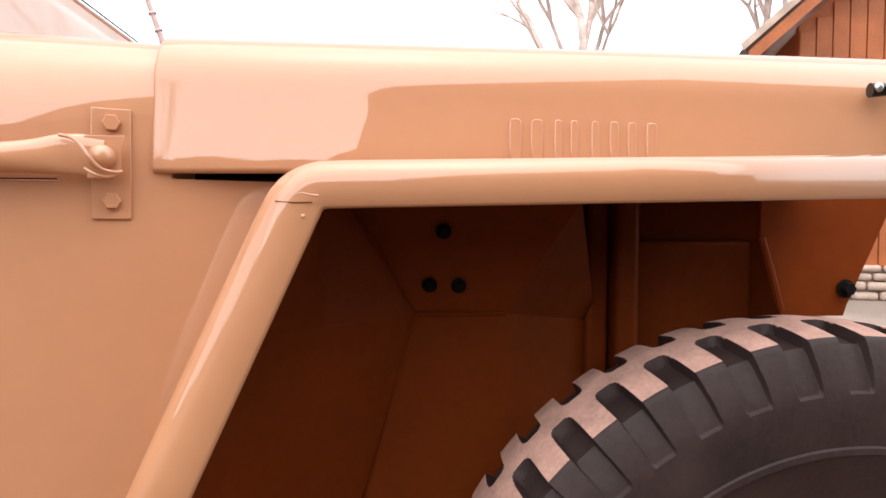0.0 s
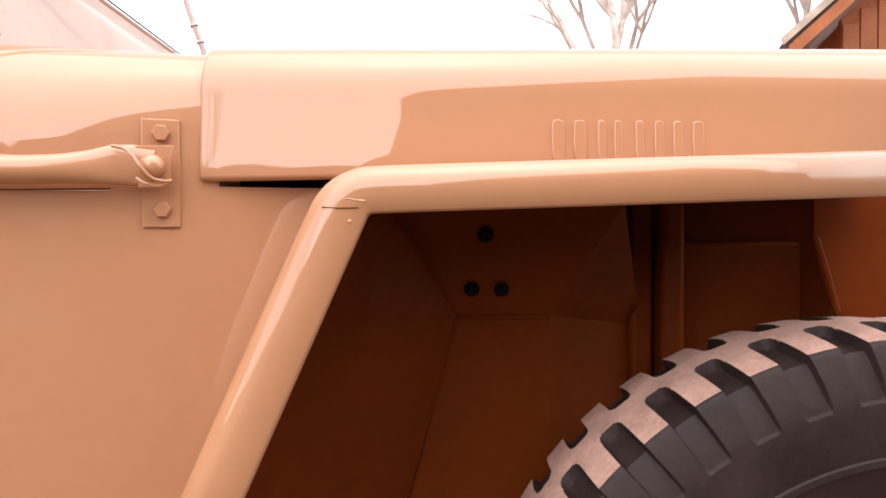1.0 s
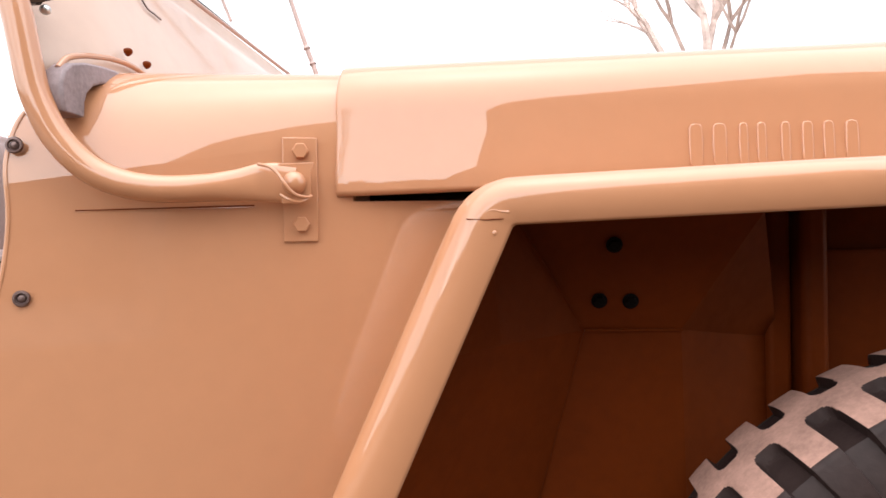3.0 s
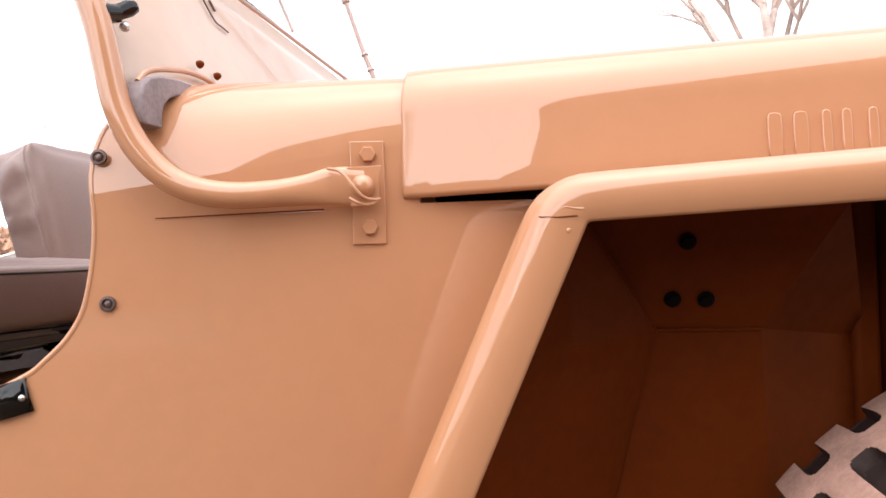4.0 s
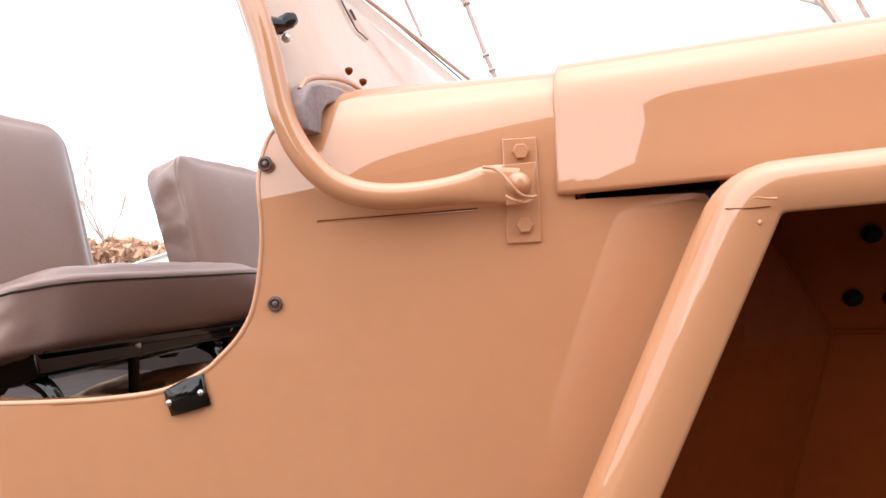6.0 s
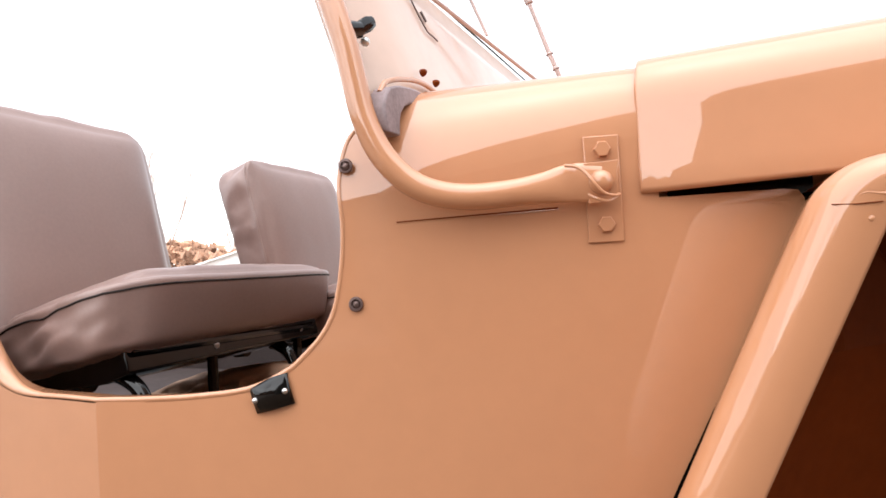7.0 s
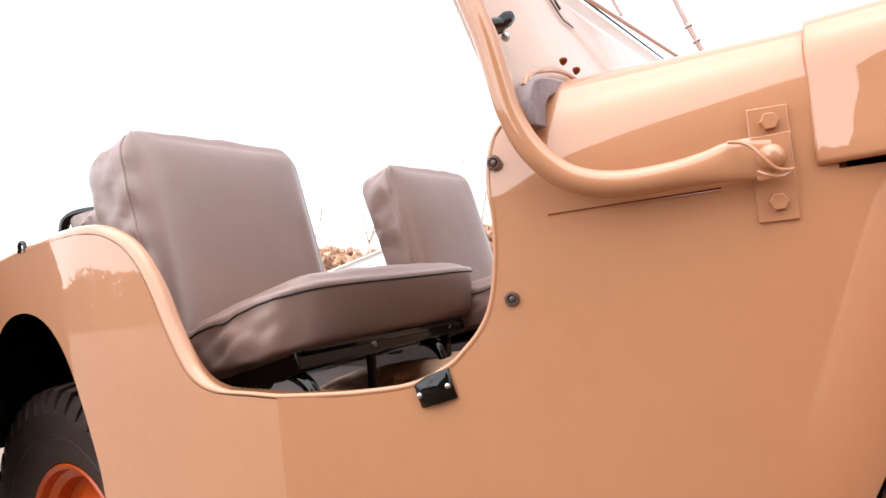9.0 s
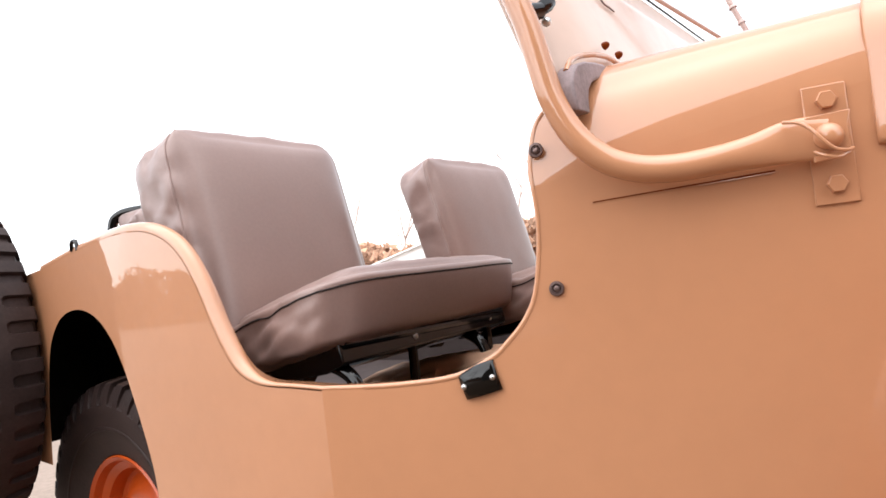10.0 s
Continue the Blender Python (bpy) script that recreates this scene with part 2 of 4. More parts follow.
def dense(pts, steps=4):
    return [(v.x, v.y) for v in smooth_path([(a, b, 0) for a, b in pts], steps)]


def roll_in(z):
    """How far the cowl's rolled shoulder has turned in at the door's edge, at height z."""
    k = min(1.0, max(0.0, (z - 0.907) / 0.137))
    return 0.102 * (1 - math.sqrt(1 - k * k))


def body_side(top=9.0):
    df, dr, ar = dense(DOOR_FRONT), dense(DOOR_REAR), dense(ARCH)
    front = [q for q in df if q[1] < 0.905] + [(-0.4975, 0.907), (-0.186, 0.955), (-0.170, 0.955), (-0.170, 0.8885), (-0.050, 0.8890), (-0.037, 0.887), (-0.0315, 0.879), (-0.031, 0.869),
                  (-0.1715, 0.582), (-0.258, 0.40), (-0.782, 0.40)]
    rear = [(x, min(z, top)) for x, z in dr] + [(-2.05, min(0.92, top)), (-2.05, 0.50), (-1.752, 0.50)] + [q for q in ar[::-1] if q[0] > -1.73 or q[1] > 0.52] + [(-1.222, 0.40), (-0.782, 0.40)]
    bm = bmesh.new()
    bm.faces.new([bm.verts.new(on_side(x, z)) for x, z in front])
    bm.faces.new([bm.verts.new((x, REAR_Y, z)) for x, z in rear])
    bm.normal_update()
    bmesh.ops.triangulate(bm, faces=bm.faces)
    # the bend line of the rear panel
    bmesh.ops.bisect_plane(bm, geom=bm.verts[:] + bm.edges[:] + bm.faces[:], plane_co=(-1.26, 0, 0), plane_no=(1, 0, 0), dist=1e-5)
    for v in bm.verts:
        if v.co.x < -1.26:
            v.co.y = side_y(v.co.x)
    bmesh.ops.remove_doubles(bm, verts=bm.verts, dist=1e-5)
    return bm


side = jpart("body_side", body_side(), PAINT, solid=0.0, angle=6)
far_side = jpart("body_side", mirror_y(body_side(0.862)), PAINT, angle=6)


def door_flange(top=9.0):
    """The turned-in rim of the door opening, with its rounded edge."""
    path = [on_side(x, z) + Vector((0, roll_in(z), 0)) for x, z in dense(DOOR_FRONT)[::-1]] + [on_side(x - 1e-6, min(z, top)) for x, z in dense(DOOR_REAR)[1:]]
    rows = [[p + Vector((0, 0.0, 0)) for p in path], [p + Vector((0, 0.004, 0)) for p in path], [p + Vector((0, 0.030, 0)) for p in path]]
    return grid(rows), path


fl, door_path = door_flange()
rim = jpart("door_rim", fl, PAINT, solid=0.003)
bead = [0.0034 + 0.0100 * min(1.0, max(0.0, (-0.88 - p.x) / 0.1)) for p in door_path]
jpart("edge_bead", tube([p + Vector((0, r - 0.0003, 0)) for p, r in zip(door_path, bead)], bead, 24), PAINT, rim)
fl2, _ = door_flange(0.862)
jpart("door_rim", mirror_y(fl2), PAINT, solid=0.003)


# cowl: the rolled shoulder and the crowned top between hood and windshield
def shoulder(x, r, z0, ztop, lean=0.0):
    """Half a section from the side's top edge to the middle line."""
    y0 = side_y(x)
    pts = [(y0, z0)]
    for k in range(1, 13):
        a = 0.5 * math.pi * k / 12
        pts.append((y0 + r * (1 - math.cos(a)) * 1.0, z0 + (ztop - z0) * math.sin(a)))
    for k in range(1, 9):
        u = k / 8
        pts.append((y0 + r + (MID - y0 - r) * u, ztop + 0.035 * (1 - (1 - u) ** 2)))
    return [Vector((x, y, z)) for y, z in pts]


def cowl():
    rows = []
    for k in range(11):
        u = 1.063 * k / 10
        half = []
        for q in range(21):
            # the end row follows the door's edge
            x_end = np.interp(0.907 + 0.137 * math.sin(0.5 * math.pi * min(q, 12) / 12), [0.907, 0.927, 0.970, 0.988, 0.996, 1.010], [-0.4975, -0.498, -0.494, -0.487, -0.480, -0.472])
            x = -0.186 + (float(x_end) + 0.186) * k / 10
            half.append(shoulder(x, 0.062 + 0.04 * u, 0.955 - 0.048 * k / 10, 1.043 + 0.001 * u)[q])
        rows.append(half + [Vector((p.x, 2 * MID - p.y, p.z)) for p in half[-2::-1]])
    return grid(rows)


jpart("cowl", cowl(), PAINT, angle=60)


jamb_y = side_y(-0.464)
jpart("cowl_return", prism([(jamb_y + 0.006, 0.900), (jamb_y + 0.012, 0.955), (jamb_y + 0.036, 0.996), (jamb_y + 0.07, 1.022), (jamb_y + 0.12, 1.036), (jamb_y + 0.12, 0.900)], 0.003, lambda u, v, w: (-0.4665 + w, u, v)), PAINT)


# hood
def hood_y(x):
    return 0.6985 + 0.055 * (x + 0.187)


def hood_section(x, bottom):
    y0, top = hood_y(x), 1.050 + 0.020 * (x + 0.187)
    r = 0.058
    zc = top - 0.070
    pts = [(y0 + 0.012, bottom - 0.004), (y0 + 0.004, bottom - 0.004), (y0 + 0.0005, bottom - 0.001)]
    pts += [(y0 + 0.007 * k / 4, bottom + 0.002 + (zc - bottom - 0.002) * k / 4) for k in range(5)]
    ys = pts[-1][0]
    for k in range(1, 13):
        a = 0.5 * math.pi * k / 12
        pts.append((ys + r * (1 - math.cos(a)), zc + (top - zc) * math.sin(a)))
    for k in range(1, 9):
        u = k / 8
        pts.append((ys + r + (MID - ys - r) * u, top + 0.04 * (1 - (1 - u) ** 2)))
    return [Vector((x, y, z)) for y, z in pts]


def hood_mesh():
    rows = []
    for x, tuck in [(-0.1868, 0.005), (-0.1872, 0.0022), (-0.1860, 0.0006), (-0.1835, 0.0)] + [(-0.187 + 0.93 * k / 28, 0.0) for k in range(1, 29)]:
        half = hood_section(x, 0.8975 + 0.022 * (x + 0.187))
        half = [Vector((p.x, p.y + tuck * (1 if p.z < 0.99 else 0.5), p.z - tuck * (1 if p.z > 0.95 else -0.4))) for p in half]
        rows.append(half + [Vector((p.x, 2 * MID - p.y, p.z)) for p in half[-2::-1]])
    return grid(rows)


hood = jpart("hood", hood_mesh(), PAINT, solid=0.006, angle=50)


# front fender: flat top, rolled lip, sloping rear leg
LIP_Y = 0.5555


def fender_path(inset):
    """Centre line of the lip in x, z from the foot of the rear leg, round the corner and forward; inset towards the opening."""
    leg_lo, corner, front = Vector((-0.262, 0.40)), Vector((-0.037, 0.8955)), Vector((0.53, 0.912))
    d1, d2 = (corner - leg_lo).normalized(), (front - corner).normalized()
    n1, n2 = Vector((d1.y, -d1.x)), Vector((d2.y, -d2.x))
    m = (n1 + n2).normalized()
    inner = corner + m * inset / m.dot(n1) + d2 * max(inset, 0.0) * 0.25 / d2.dot(n1)
    r = max(0.004, 0.045 - inset)
    foot = leg_lo + n1 * inset * 1.32
    pts = [foot, (foot + inner) / 2, inner - d1 * r * 1.3]
    for k in range(1, 8):
        t = k / 8
        a, b, c = inner - d1 * r, inner, inner + d2 * r
        pts.append(a * (1 - t) ** 2 + b * 2 * t * (1 - t) + c * t * t)
    pts += [inner + d2 * r * 1.3, (inner + front + n2 * inset) / 2, front + n2 * inset]
    return pts


def fender():
    # section: (inset, y) from the inner edge over the outer face to the lip
    R = 0.020
    sec = [(R * (1 - math.cos(a)), LIP_Y + R * (1 - math.sin(a))) for a in (0.5 * math.pi * k / 8 for k in range(9))]
    sec = [(0.0, None)] + sec + [(0.040, LIP_Y + 0.001), (0.0425, LIP_Y + 0.004), (0.0425, LIP_Y + 0.014)]
    rows = []
    for inset, y in sec:
        path = fender_path(inset)
        row = []
        for i, p in enumerate(path):
            yy = y
            if y is None:
                yy = side_y(p.x) - 0.004 if p.x < -0.03 else hood_y(p.x) + 0.03
                if p.x >= -0.03:
                    yy = max(yy, 0.74)
            elif inset < R:
                # the leg is rolled deeper than the top
                t = 1.0 if i < 3 else max(0.0, 1 - (i - 2) / 7)
                yy = LIP_Y + (y - LIP_Y) * (1 + 0.6 * t)
            # the plate's inner edge leans forward towards the body
            row.append(Vector((p.x + (0.0105 if y is None and p.x < 0 else 0.0), yy, p.y)))
        rows.append(row)
    return grid(rows)


fend = jpart("front_fender", fender(), PAINT, solid=0.003, angle=60)
jpart("front_fender", mirror_y(fender()), PAINT, solid=0.003, angle=60)


# raised marks pressed into the hood's side
def pressed_bar(x, z0, z1, w):
    out = []
    for k in range(12):
        a = 2 * math.pi * k / 12
        out.append((x + w / 2 * math.copysign(abs(math.cos(a)) ** 0.5, math.cos(a)), (z0 + z1) / 2 + (z1 - z0) / 2 * math.copysign(abs(math.sin(a)) ** 0.35, math.sin(a))))
    return prism(out, -0.0035, lambda u, v, q: (u, hood_y(u) + 0.0015 + 0.055 * (v - 0.90) + q, v))


for bx, bw in ((0.201, 0.015), (0.226, 0.015), (0.251, 0.010), (0.270, 0.010), (0.295, 0.010), (0.318, 0.012), (0.340, 0.012), (0.364, 0.014)):
    jpart("raised_mark", pressed_bar(bx, 0.916, 0.9635, bw), PAINT, hood, bevel=0.0012, angle=60)

# hood catch near the front of the hood
catch = jpart("hood_latch", tube([(0.640, hood_y(0.64) - 0.006, 1.010), (0.668, hood_y(0.66) - 0.012, 1.011)], [0.009, 0.007], 12), BLACK, label="small black hood latch")
jpart("latch_hook", tube(smooth_path([(0.664, hood_y(0.66) - 0.012, 1.018), (0.69, hood_y(0.69) - 0.012, 1.014), (0.70, hood_y(0.7) - 0.012, 0.99), (0.70, hood_y(0.7) - 0.01, 0.93)]), 0.005, 8), BLACK, catch)
jpart("latch_pin", dome((0.645, hood_y(0.64) - 0.014, 1.012), (0, -1, 0), 0.006, 0.004), STEEL, catch)

# seam across the fender's corner, a bead of filler
jpart("weld_seam", tube([(-0.0445, LIP_Y + 0.016, 0.8615), (-0.036, LIP_Y + 0.0015, 0.8597), (-0.022, LIP_Y - 0.0003, 0.8588), (-0.006, LIP_Y - 0.0003, 0.8592)], 0.0005, 6), SHADE_BROWN, fend)
jpart("weld_bead", tube(smooth_path([(-0.024, LIP_Y + 0.0016, 0.8635), (-0.016, LIP_Y + 0.0013, 0.8668), (-0.008, LIP_Y + 0.0015, 0.8655), (-0.001, LIP_Y + 0.0014, 0.8648)], 5), 0.0015, 8), PAINT, fend, angle=80)
jpart("weld_bead", dome((-0.0135, LIP_Y + 0.0004, 0.8475), (0, -1, 0), 0.0022, 0.0012, 3, 10), PAINT, fend)

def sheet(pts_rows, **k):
    return jpart("inner_panel", grid([[Vector(p) for p in r] for r in pts_rows]), SHADE_BROWN, well, **k)


# wheel well behind the fender, its shade put into the paint colour
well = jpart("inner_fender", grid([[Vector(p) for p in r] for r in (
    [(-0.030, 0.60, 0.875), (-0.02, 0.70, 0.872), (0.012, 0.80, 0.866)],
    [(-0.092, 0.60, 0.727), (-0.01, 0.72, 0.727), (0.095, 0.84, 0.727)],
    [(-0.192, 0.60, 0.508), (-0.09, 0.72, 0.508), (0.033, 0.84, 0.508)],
    [(-0.242, 0.60, 0.40), (-0.12, 0.72, 0.40), (0.0, 0.84, 0.40)])]), SHADE_BROWN, angle=12)
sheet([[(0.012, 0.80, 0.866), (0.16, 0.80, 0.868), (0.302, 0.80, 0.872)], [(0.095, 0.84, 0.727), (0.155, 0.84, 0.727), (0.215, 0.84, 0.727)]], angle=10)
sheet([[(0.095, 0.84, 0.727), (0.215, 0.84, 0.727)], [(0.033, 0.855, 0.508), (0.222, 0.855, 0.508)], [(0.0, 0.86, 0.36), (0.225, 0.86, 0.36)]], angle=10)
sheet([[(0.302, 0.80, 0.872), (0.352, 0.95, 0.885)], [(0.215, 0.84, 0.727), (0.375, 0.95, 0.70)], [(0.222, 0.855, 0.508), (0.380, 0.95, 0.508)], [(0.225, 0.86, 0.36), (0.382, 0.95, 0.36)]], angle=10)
jpart("inner_rib", box(0.353, 0.386, 0.925, 0.96, 0.36, 0.90), SHADE_BROWN, well, bevel=0.008)
jpart("inner_rib", box(0.392, 0.426, 0.905, 0.96, 0.36, 0.90), SHADE_BROWN, well, bevel=0.010)
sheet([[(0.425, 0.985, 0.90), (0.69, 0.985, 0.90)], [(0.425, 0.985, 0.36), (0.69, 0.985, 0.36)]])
jpart("inner_panel", box(0.43, 0.625, 0.955, 0.985, 0.42, 0.822), SHADE_BROWN, well, bevel=0.006)
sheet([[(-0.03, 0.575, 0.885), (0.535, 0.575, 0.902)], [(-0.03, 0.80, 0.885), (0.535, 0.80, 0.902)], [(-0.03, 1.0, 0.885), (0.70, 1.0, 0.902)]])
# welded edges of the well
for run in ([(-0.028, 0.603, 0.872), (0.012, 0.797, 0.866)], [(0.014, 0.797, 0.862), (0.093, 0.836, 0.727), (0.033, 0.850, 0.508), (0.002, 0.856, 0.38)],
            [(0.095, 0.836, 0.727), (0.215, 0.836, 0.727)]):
    jpart("weld_bead", tube(run, 0.0022, 6), SHADE_BROWN, well, angle=80)
# added dark sheet for shade in the joint between body side and fender leg
jpart("joint_shade", grid([[Vector((x + dx, side_y(x + dx) + 0.010, z)) for dx in (-0.03, 0.035)] for x, z in ((-0.030, 0.880), (-0.105, 0.712), (-0.170, 0.574), (-0.250, 0.400))]), SHADE_BOLT_BLACK, well, solid=0.004)
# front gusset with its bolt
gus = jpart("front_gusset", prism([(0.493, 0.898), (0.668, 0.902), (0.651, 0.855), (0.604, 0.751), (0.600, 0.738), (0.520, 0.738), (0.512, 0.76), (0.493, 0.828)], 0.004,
                                 lambda u, v, w: (u, 0.72 + w, v)), SHADE_BROWN, well, bevel=0.001)
jpart("gusset_fold", tube([(0.494, 0.718, 0.83), (0.506, 0.716, 0.79), (0.520, 0.718, 0.745)], 0.004, 8), SHADE_BROWN, well)
jpart("bolt", hex_bolt((0.598, 0.716, 0.771), (0, -1, 0), 0.014, 0.010, 0.011), SHADE_BOLT_BLACK, well)
a_n = Vector((0.0, -1.0, -0.31)).normalized()
for bx, by, bz in ((0.128, 0.8075, 0.835), (0.112, 0.8275, 0.766), (0.150, 0.8275, 0.765)):
    jpart("bolt", hex_bolt((bx, by - 0.003, bz), a_n, 0.013, 0.008, 0.010), SHADE_BOLT_BLACK, well)
# Added black box behind the hood's lower gap, so the gap looks dark.
jpart("hood_gap_dark", box(-0.165, -0.02, 0.775, 0.80, 0.84, 0.93), BLACK, well)
# frame rail and bracing below
rail = jpart("frame_rail", box(-1.9, 0.72, 0.93, 1.0, 0.37, 0.47), BLACK, bevel=0.006)
jpart("frame_rail", mirror_y(box(-1.9, 0.72, 0.93, 1.0, 0.37, 0.47)), BLACK, bevel=0.006)
jpart("brace", tube([(0.02, 0.935, 0.415), (0.21, 0.93, 0.475), (0.24, 0.92, 0.60)], 0.018, 10), BLACK, rail)
jpart("axle", tube([(0.505, 0.68, 0.33), (0.505, 2 * MID - 0.68, 0.33)], 0.035, 14), BLACK)
jpart("axle", tube([(-1.62, 0.71, 0.298), (-1.62, 2 * MID - 0.71, 0.298)], 0.035, 14), BLACK)
jpart("firewall", box(-0.19, -0.17, 0.72, 2 * MID - 0.72, 0.40, 1.0), PAINT)
jpart("engine_block", box(0.05, 0.62, MID - 0.16, MID + 0.16, 0.42, 0.85), BLACK, bevel=0.03)
jpart("grille", box(0.69, 0.715, 0.90, 2 * MID - 0.90, 0.45, 1.03), PAINT, bevel=0.02)


# ---------------------------------------------------------------- wheels
TYRE_R, LUGS = 0.41, 44


# crown, shoulder and sidewall of the tyre: radius, offset
HALF = [(0.4100 - 0.0075 * (w / 0.070) ** 2, w) for w in (0.0, 0.007, 0.012, 0.0145, 0.017, 0.020, 0.024, 0.029, 0.036, 0.045, 0.055, 0.063, 0.068, 0.0705)]
HALF += [(0.4005, 0.0732), (0.397, 0.0752), (0.391, 0.0780), (0.383, 0.0812), (0.374, 0.0842), (0.365, 0.0864), (0.359, 0.0874), (0.356, 0.0878), (0.3535, 0.0880), (0.351, 0.0881), (0.348, 0.0882),
         (0.340, 0.0880), (0.318, 0.0865), (0.300, 0.083), (0.298, 0.0845), (0.292, 0.0845), (0.290, 0.082), (0.268, 0.074), (0.245, 0.064), (0.228, 0.060), (0.222, 0.052), (0.215, 0.046)]


def groove_depth(arc, across, end):
    """Depth of a tread groove: a slot with a round inner end near the crown and a rounded foot on the sidewall."""
    half, tip = 0.0144, 0.0125
    inner, foot = 0.0125, 0.006
    mid = (tip + end) / 2
    r = inner if arc < mid else foot
    dx, dy = abs(across) - (half - r), abs(arc - mid) - ((end - tip) / 2 - r)
    away = math.hypot(max(dx, 0.0), max(dy, 0.0)) + min(max(dx, dy), 0.0) - r
    wall = min(1.0, max(0.0, -away / 0.0022))
    wall = wall * wall * (3 - 2 * wall)
    fall = min(1.0, max(0.0, (arc - 0.066) / (end - 0.066)))
    return wall * (0.0115 - 0.0080 * fall)


def tyre_mesh():
    arcs = [0.0]
    for (r0, w0), (r1, w1) in zip(HALF, HALF[1:]):
        arcs.append(arcs[-1] + math.hypot(r1 - r0, w1 - w0))
    end = next(a for a, (r, w) in zip(arcs, HALF) if r <= 0.3525)
    way = []                                        # outward way across each point of the section
    for k in range(len(HALF)):
        a, b = HALF[max(0, k - 1)], HALF[min(len(HALF) - 1, k + 1)]
        d = Vector((b[0] - a[0], b[1] - a[1])).normalized()
        way.append((d.y, -d.x))
    edge = (-0.262, -0.248, -0.235, -0.222, -0.205, -0.16, -0.08, 0.0, 0.08, 0.16, 0.205, 0.222, 0.235, 0.248, 0.262)
    phases = sorted({round((0.26 + e + o) % 1.0, 4) for e in edge for o in (0.0, 0.5)})
    pitch = 2 * math.pi * TYRE_R / LUGS
    cuts = []                                       # depth by phase for one half
    for ph in phases:
        off = (ph - 0.26 + 0.5) % 1.0 - 0.5
        cuts.append([groove_depth(a, off * pitch * (0.3 + 0.7 * r / TYRE_R), end) if a <= end + 0.004 else 0.0 for a, (r, w) in zip(arcs, HALF)])
    shift = {ph: phases.index(min(phases, key=lambda q: abs((ph + 0.5) % 1.0 - q))) for ph in phases}
    verts, dusty, n = [], [], len(HALF)
    for k in range(LUGS):
        for i, ph in enumerate(phases):
            ang = 2 * math.pi * (k + ph) / LUGS
            row = [(-1, q) for q in range(n - 1, 0, -1)] + [(1, q) for q in range(n)]
            for sgn, q in row:
                d = cuts[i][q] if sgn < 0 else cuts[shift[ph]][q]
                r, w = HALF[q][0] - d * way[q][0], sgn * (HALF[q][1] - d * way[q][1])
                verts.append((r * math.cos(ang), w, r * math.sin(ang)))
                dusty.append(d < 0.0015 and HALF[q][1] <= 0.0706 and HALF[q][0] > 0.40)
    m, total = 2 * n - 1, LUGS * len(phases)
    bm = bmesh.new()
    vs = [bm.verts.new(p) for p in verts]
    for i in range(total):
        for j in range(m - 1):
            a, b = i * m + j, ((i + 1) % total) * m + j
            f = bm.faces.new((vs[a], vs[a + 1], vs[b + 1], vs[b]))
            f.material_index = 1 if dusty[a] and dusty[a + 1] and dusty[b] and dusty[b + 1] else 0
    return bm


def rim_mesh():
    prof = [(0.222, -0.055), (0.226, -0.060), (0.222, -0.064), (0.212, -0.058), (0.205, -0.040), (0.196, -0.036), (0.186, -0.030), (0.178, 0.000), (0.170, 0.006),
            (0.150, -0.004), (0.135, -0.016), (0.110, -0.020), (0.085, -0.012), (0.055, -0.012), (0.050, -0.028), (0.046, -0.040), (0.0005, -0.042)]
    return lathe(prof, 56)


def wheel(name, label, centre, turn=0.0, tilt=0.0, size=1.0):
    w = new(name)
    w.parent = jeep
    w.matrix_basis = jeep_at.inverted() @ Matrix.Translation(centre) @ Matrix.Rotation(tilt, 4, "Z") @ Matrix.Rotation(turn, 4, "Y") @ Matrix.Scale(size, 4)
    tagged(w, label)
    if "tyre" not in shared:
        t = part("tyre", tyre_mesh(), RUBBER, w, "black lugged tyre with dusty tread", angle=28)
        t.data.materials.append(DUSTY)
        r = part("rim", rim_mesh(), ORANGE, w, "bright orange steel rim", angle=30)
        shared["tyre"], shared["rim"] = t.data, r.data
        shared["clean"] = t.data.copy()
        shared["clean"].materials[1] = WORN
        shared["spare"] = t.data.copy()
        shared["spare"].materials[1] = RUBBER
    else:
        for nm in ("tyre", "rim"):
            o = new(nm, shared[{"rear_wheel": "clean", "spare_wheel": "spare"}.get(name, nm) if nm == "tyre" else nm])
            o.parent = w
            tagged(o, "black lugged tyre" if nm == "tyre" else "bright orange steel rim")
    for k in range(5):
        a = 2 * math.pi * k / 5
        part("wheel_nut", hex_bolt((0.07 * math.cos(a), -0.012, 0.07 * math.sin(a)), (0, -1, 0), 0.02, 0.014), DARKMETAL, w)
    return w


shared = {}
wheel("front_wheel", "front wheel with a lugged tyre", (0.505, 0.650, 0.336), 0.02)
wheel("rear_wheel", "rear wheel with an orange rim", (-1.62, 0.695, 0.298), 0.11, 0.0, 0.92)
wheel("front_wheel", "front wheel with a lugged tyre", (0.505, 2 * MID - 0.650, 0.33), 0.05, math.pi)
wheel("rear_wheel", "rear wheel with an orange rim", (-1.62, 2 * MID - 0.695, 0.298), 0.3, math.pi, 0.92)
wheel("spare_wheel", "spare wheel hung on the body's side", (-2.113, 0.465, 0.742), 0.07)
jpart("spare_carrier", tube([(-2.08, 0.47, 0.735), (-2.04, 0.62, 0.735)], 0.05, 16), BLACK)


# ---------------------------------------------------------------- windshield
def ws_x(z):
    return -0.452 - 0.32 * (z - 1.07)


PANEL_Y = [0.600, 0.615, 0.63, 0.645, 0.66, 0.68, 0.70, 0.73] + [0.80 + (2 * MID - 1.44) * k / 8 for k in range(9)]
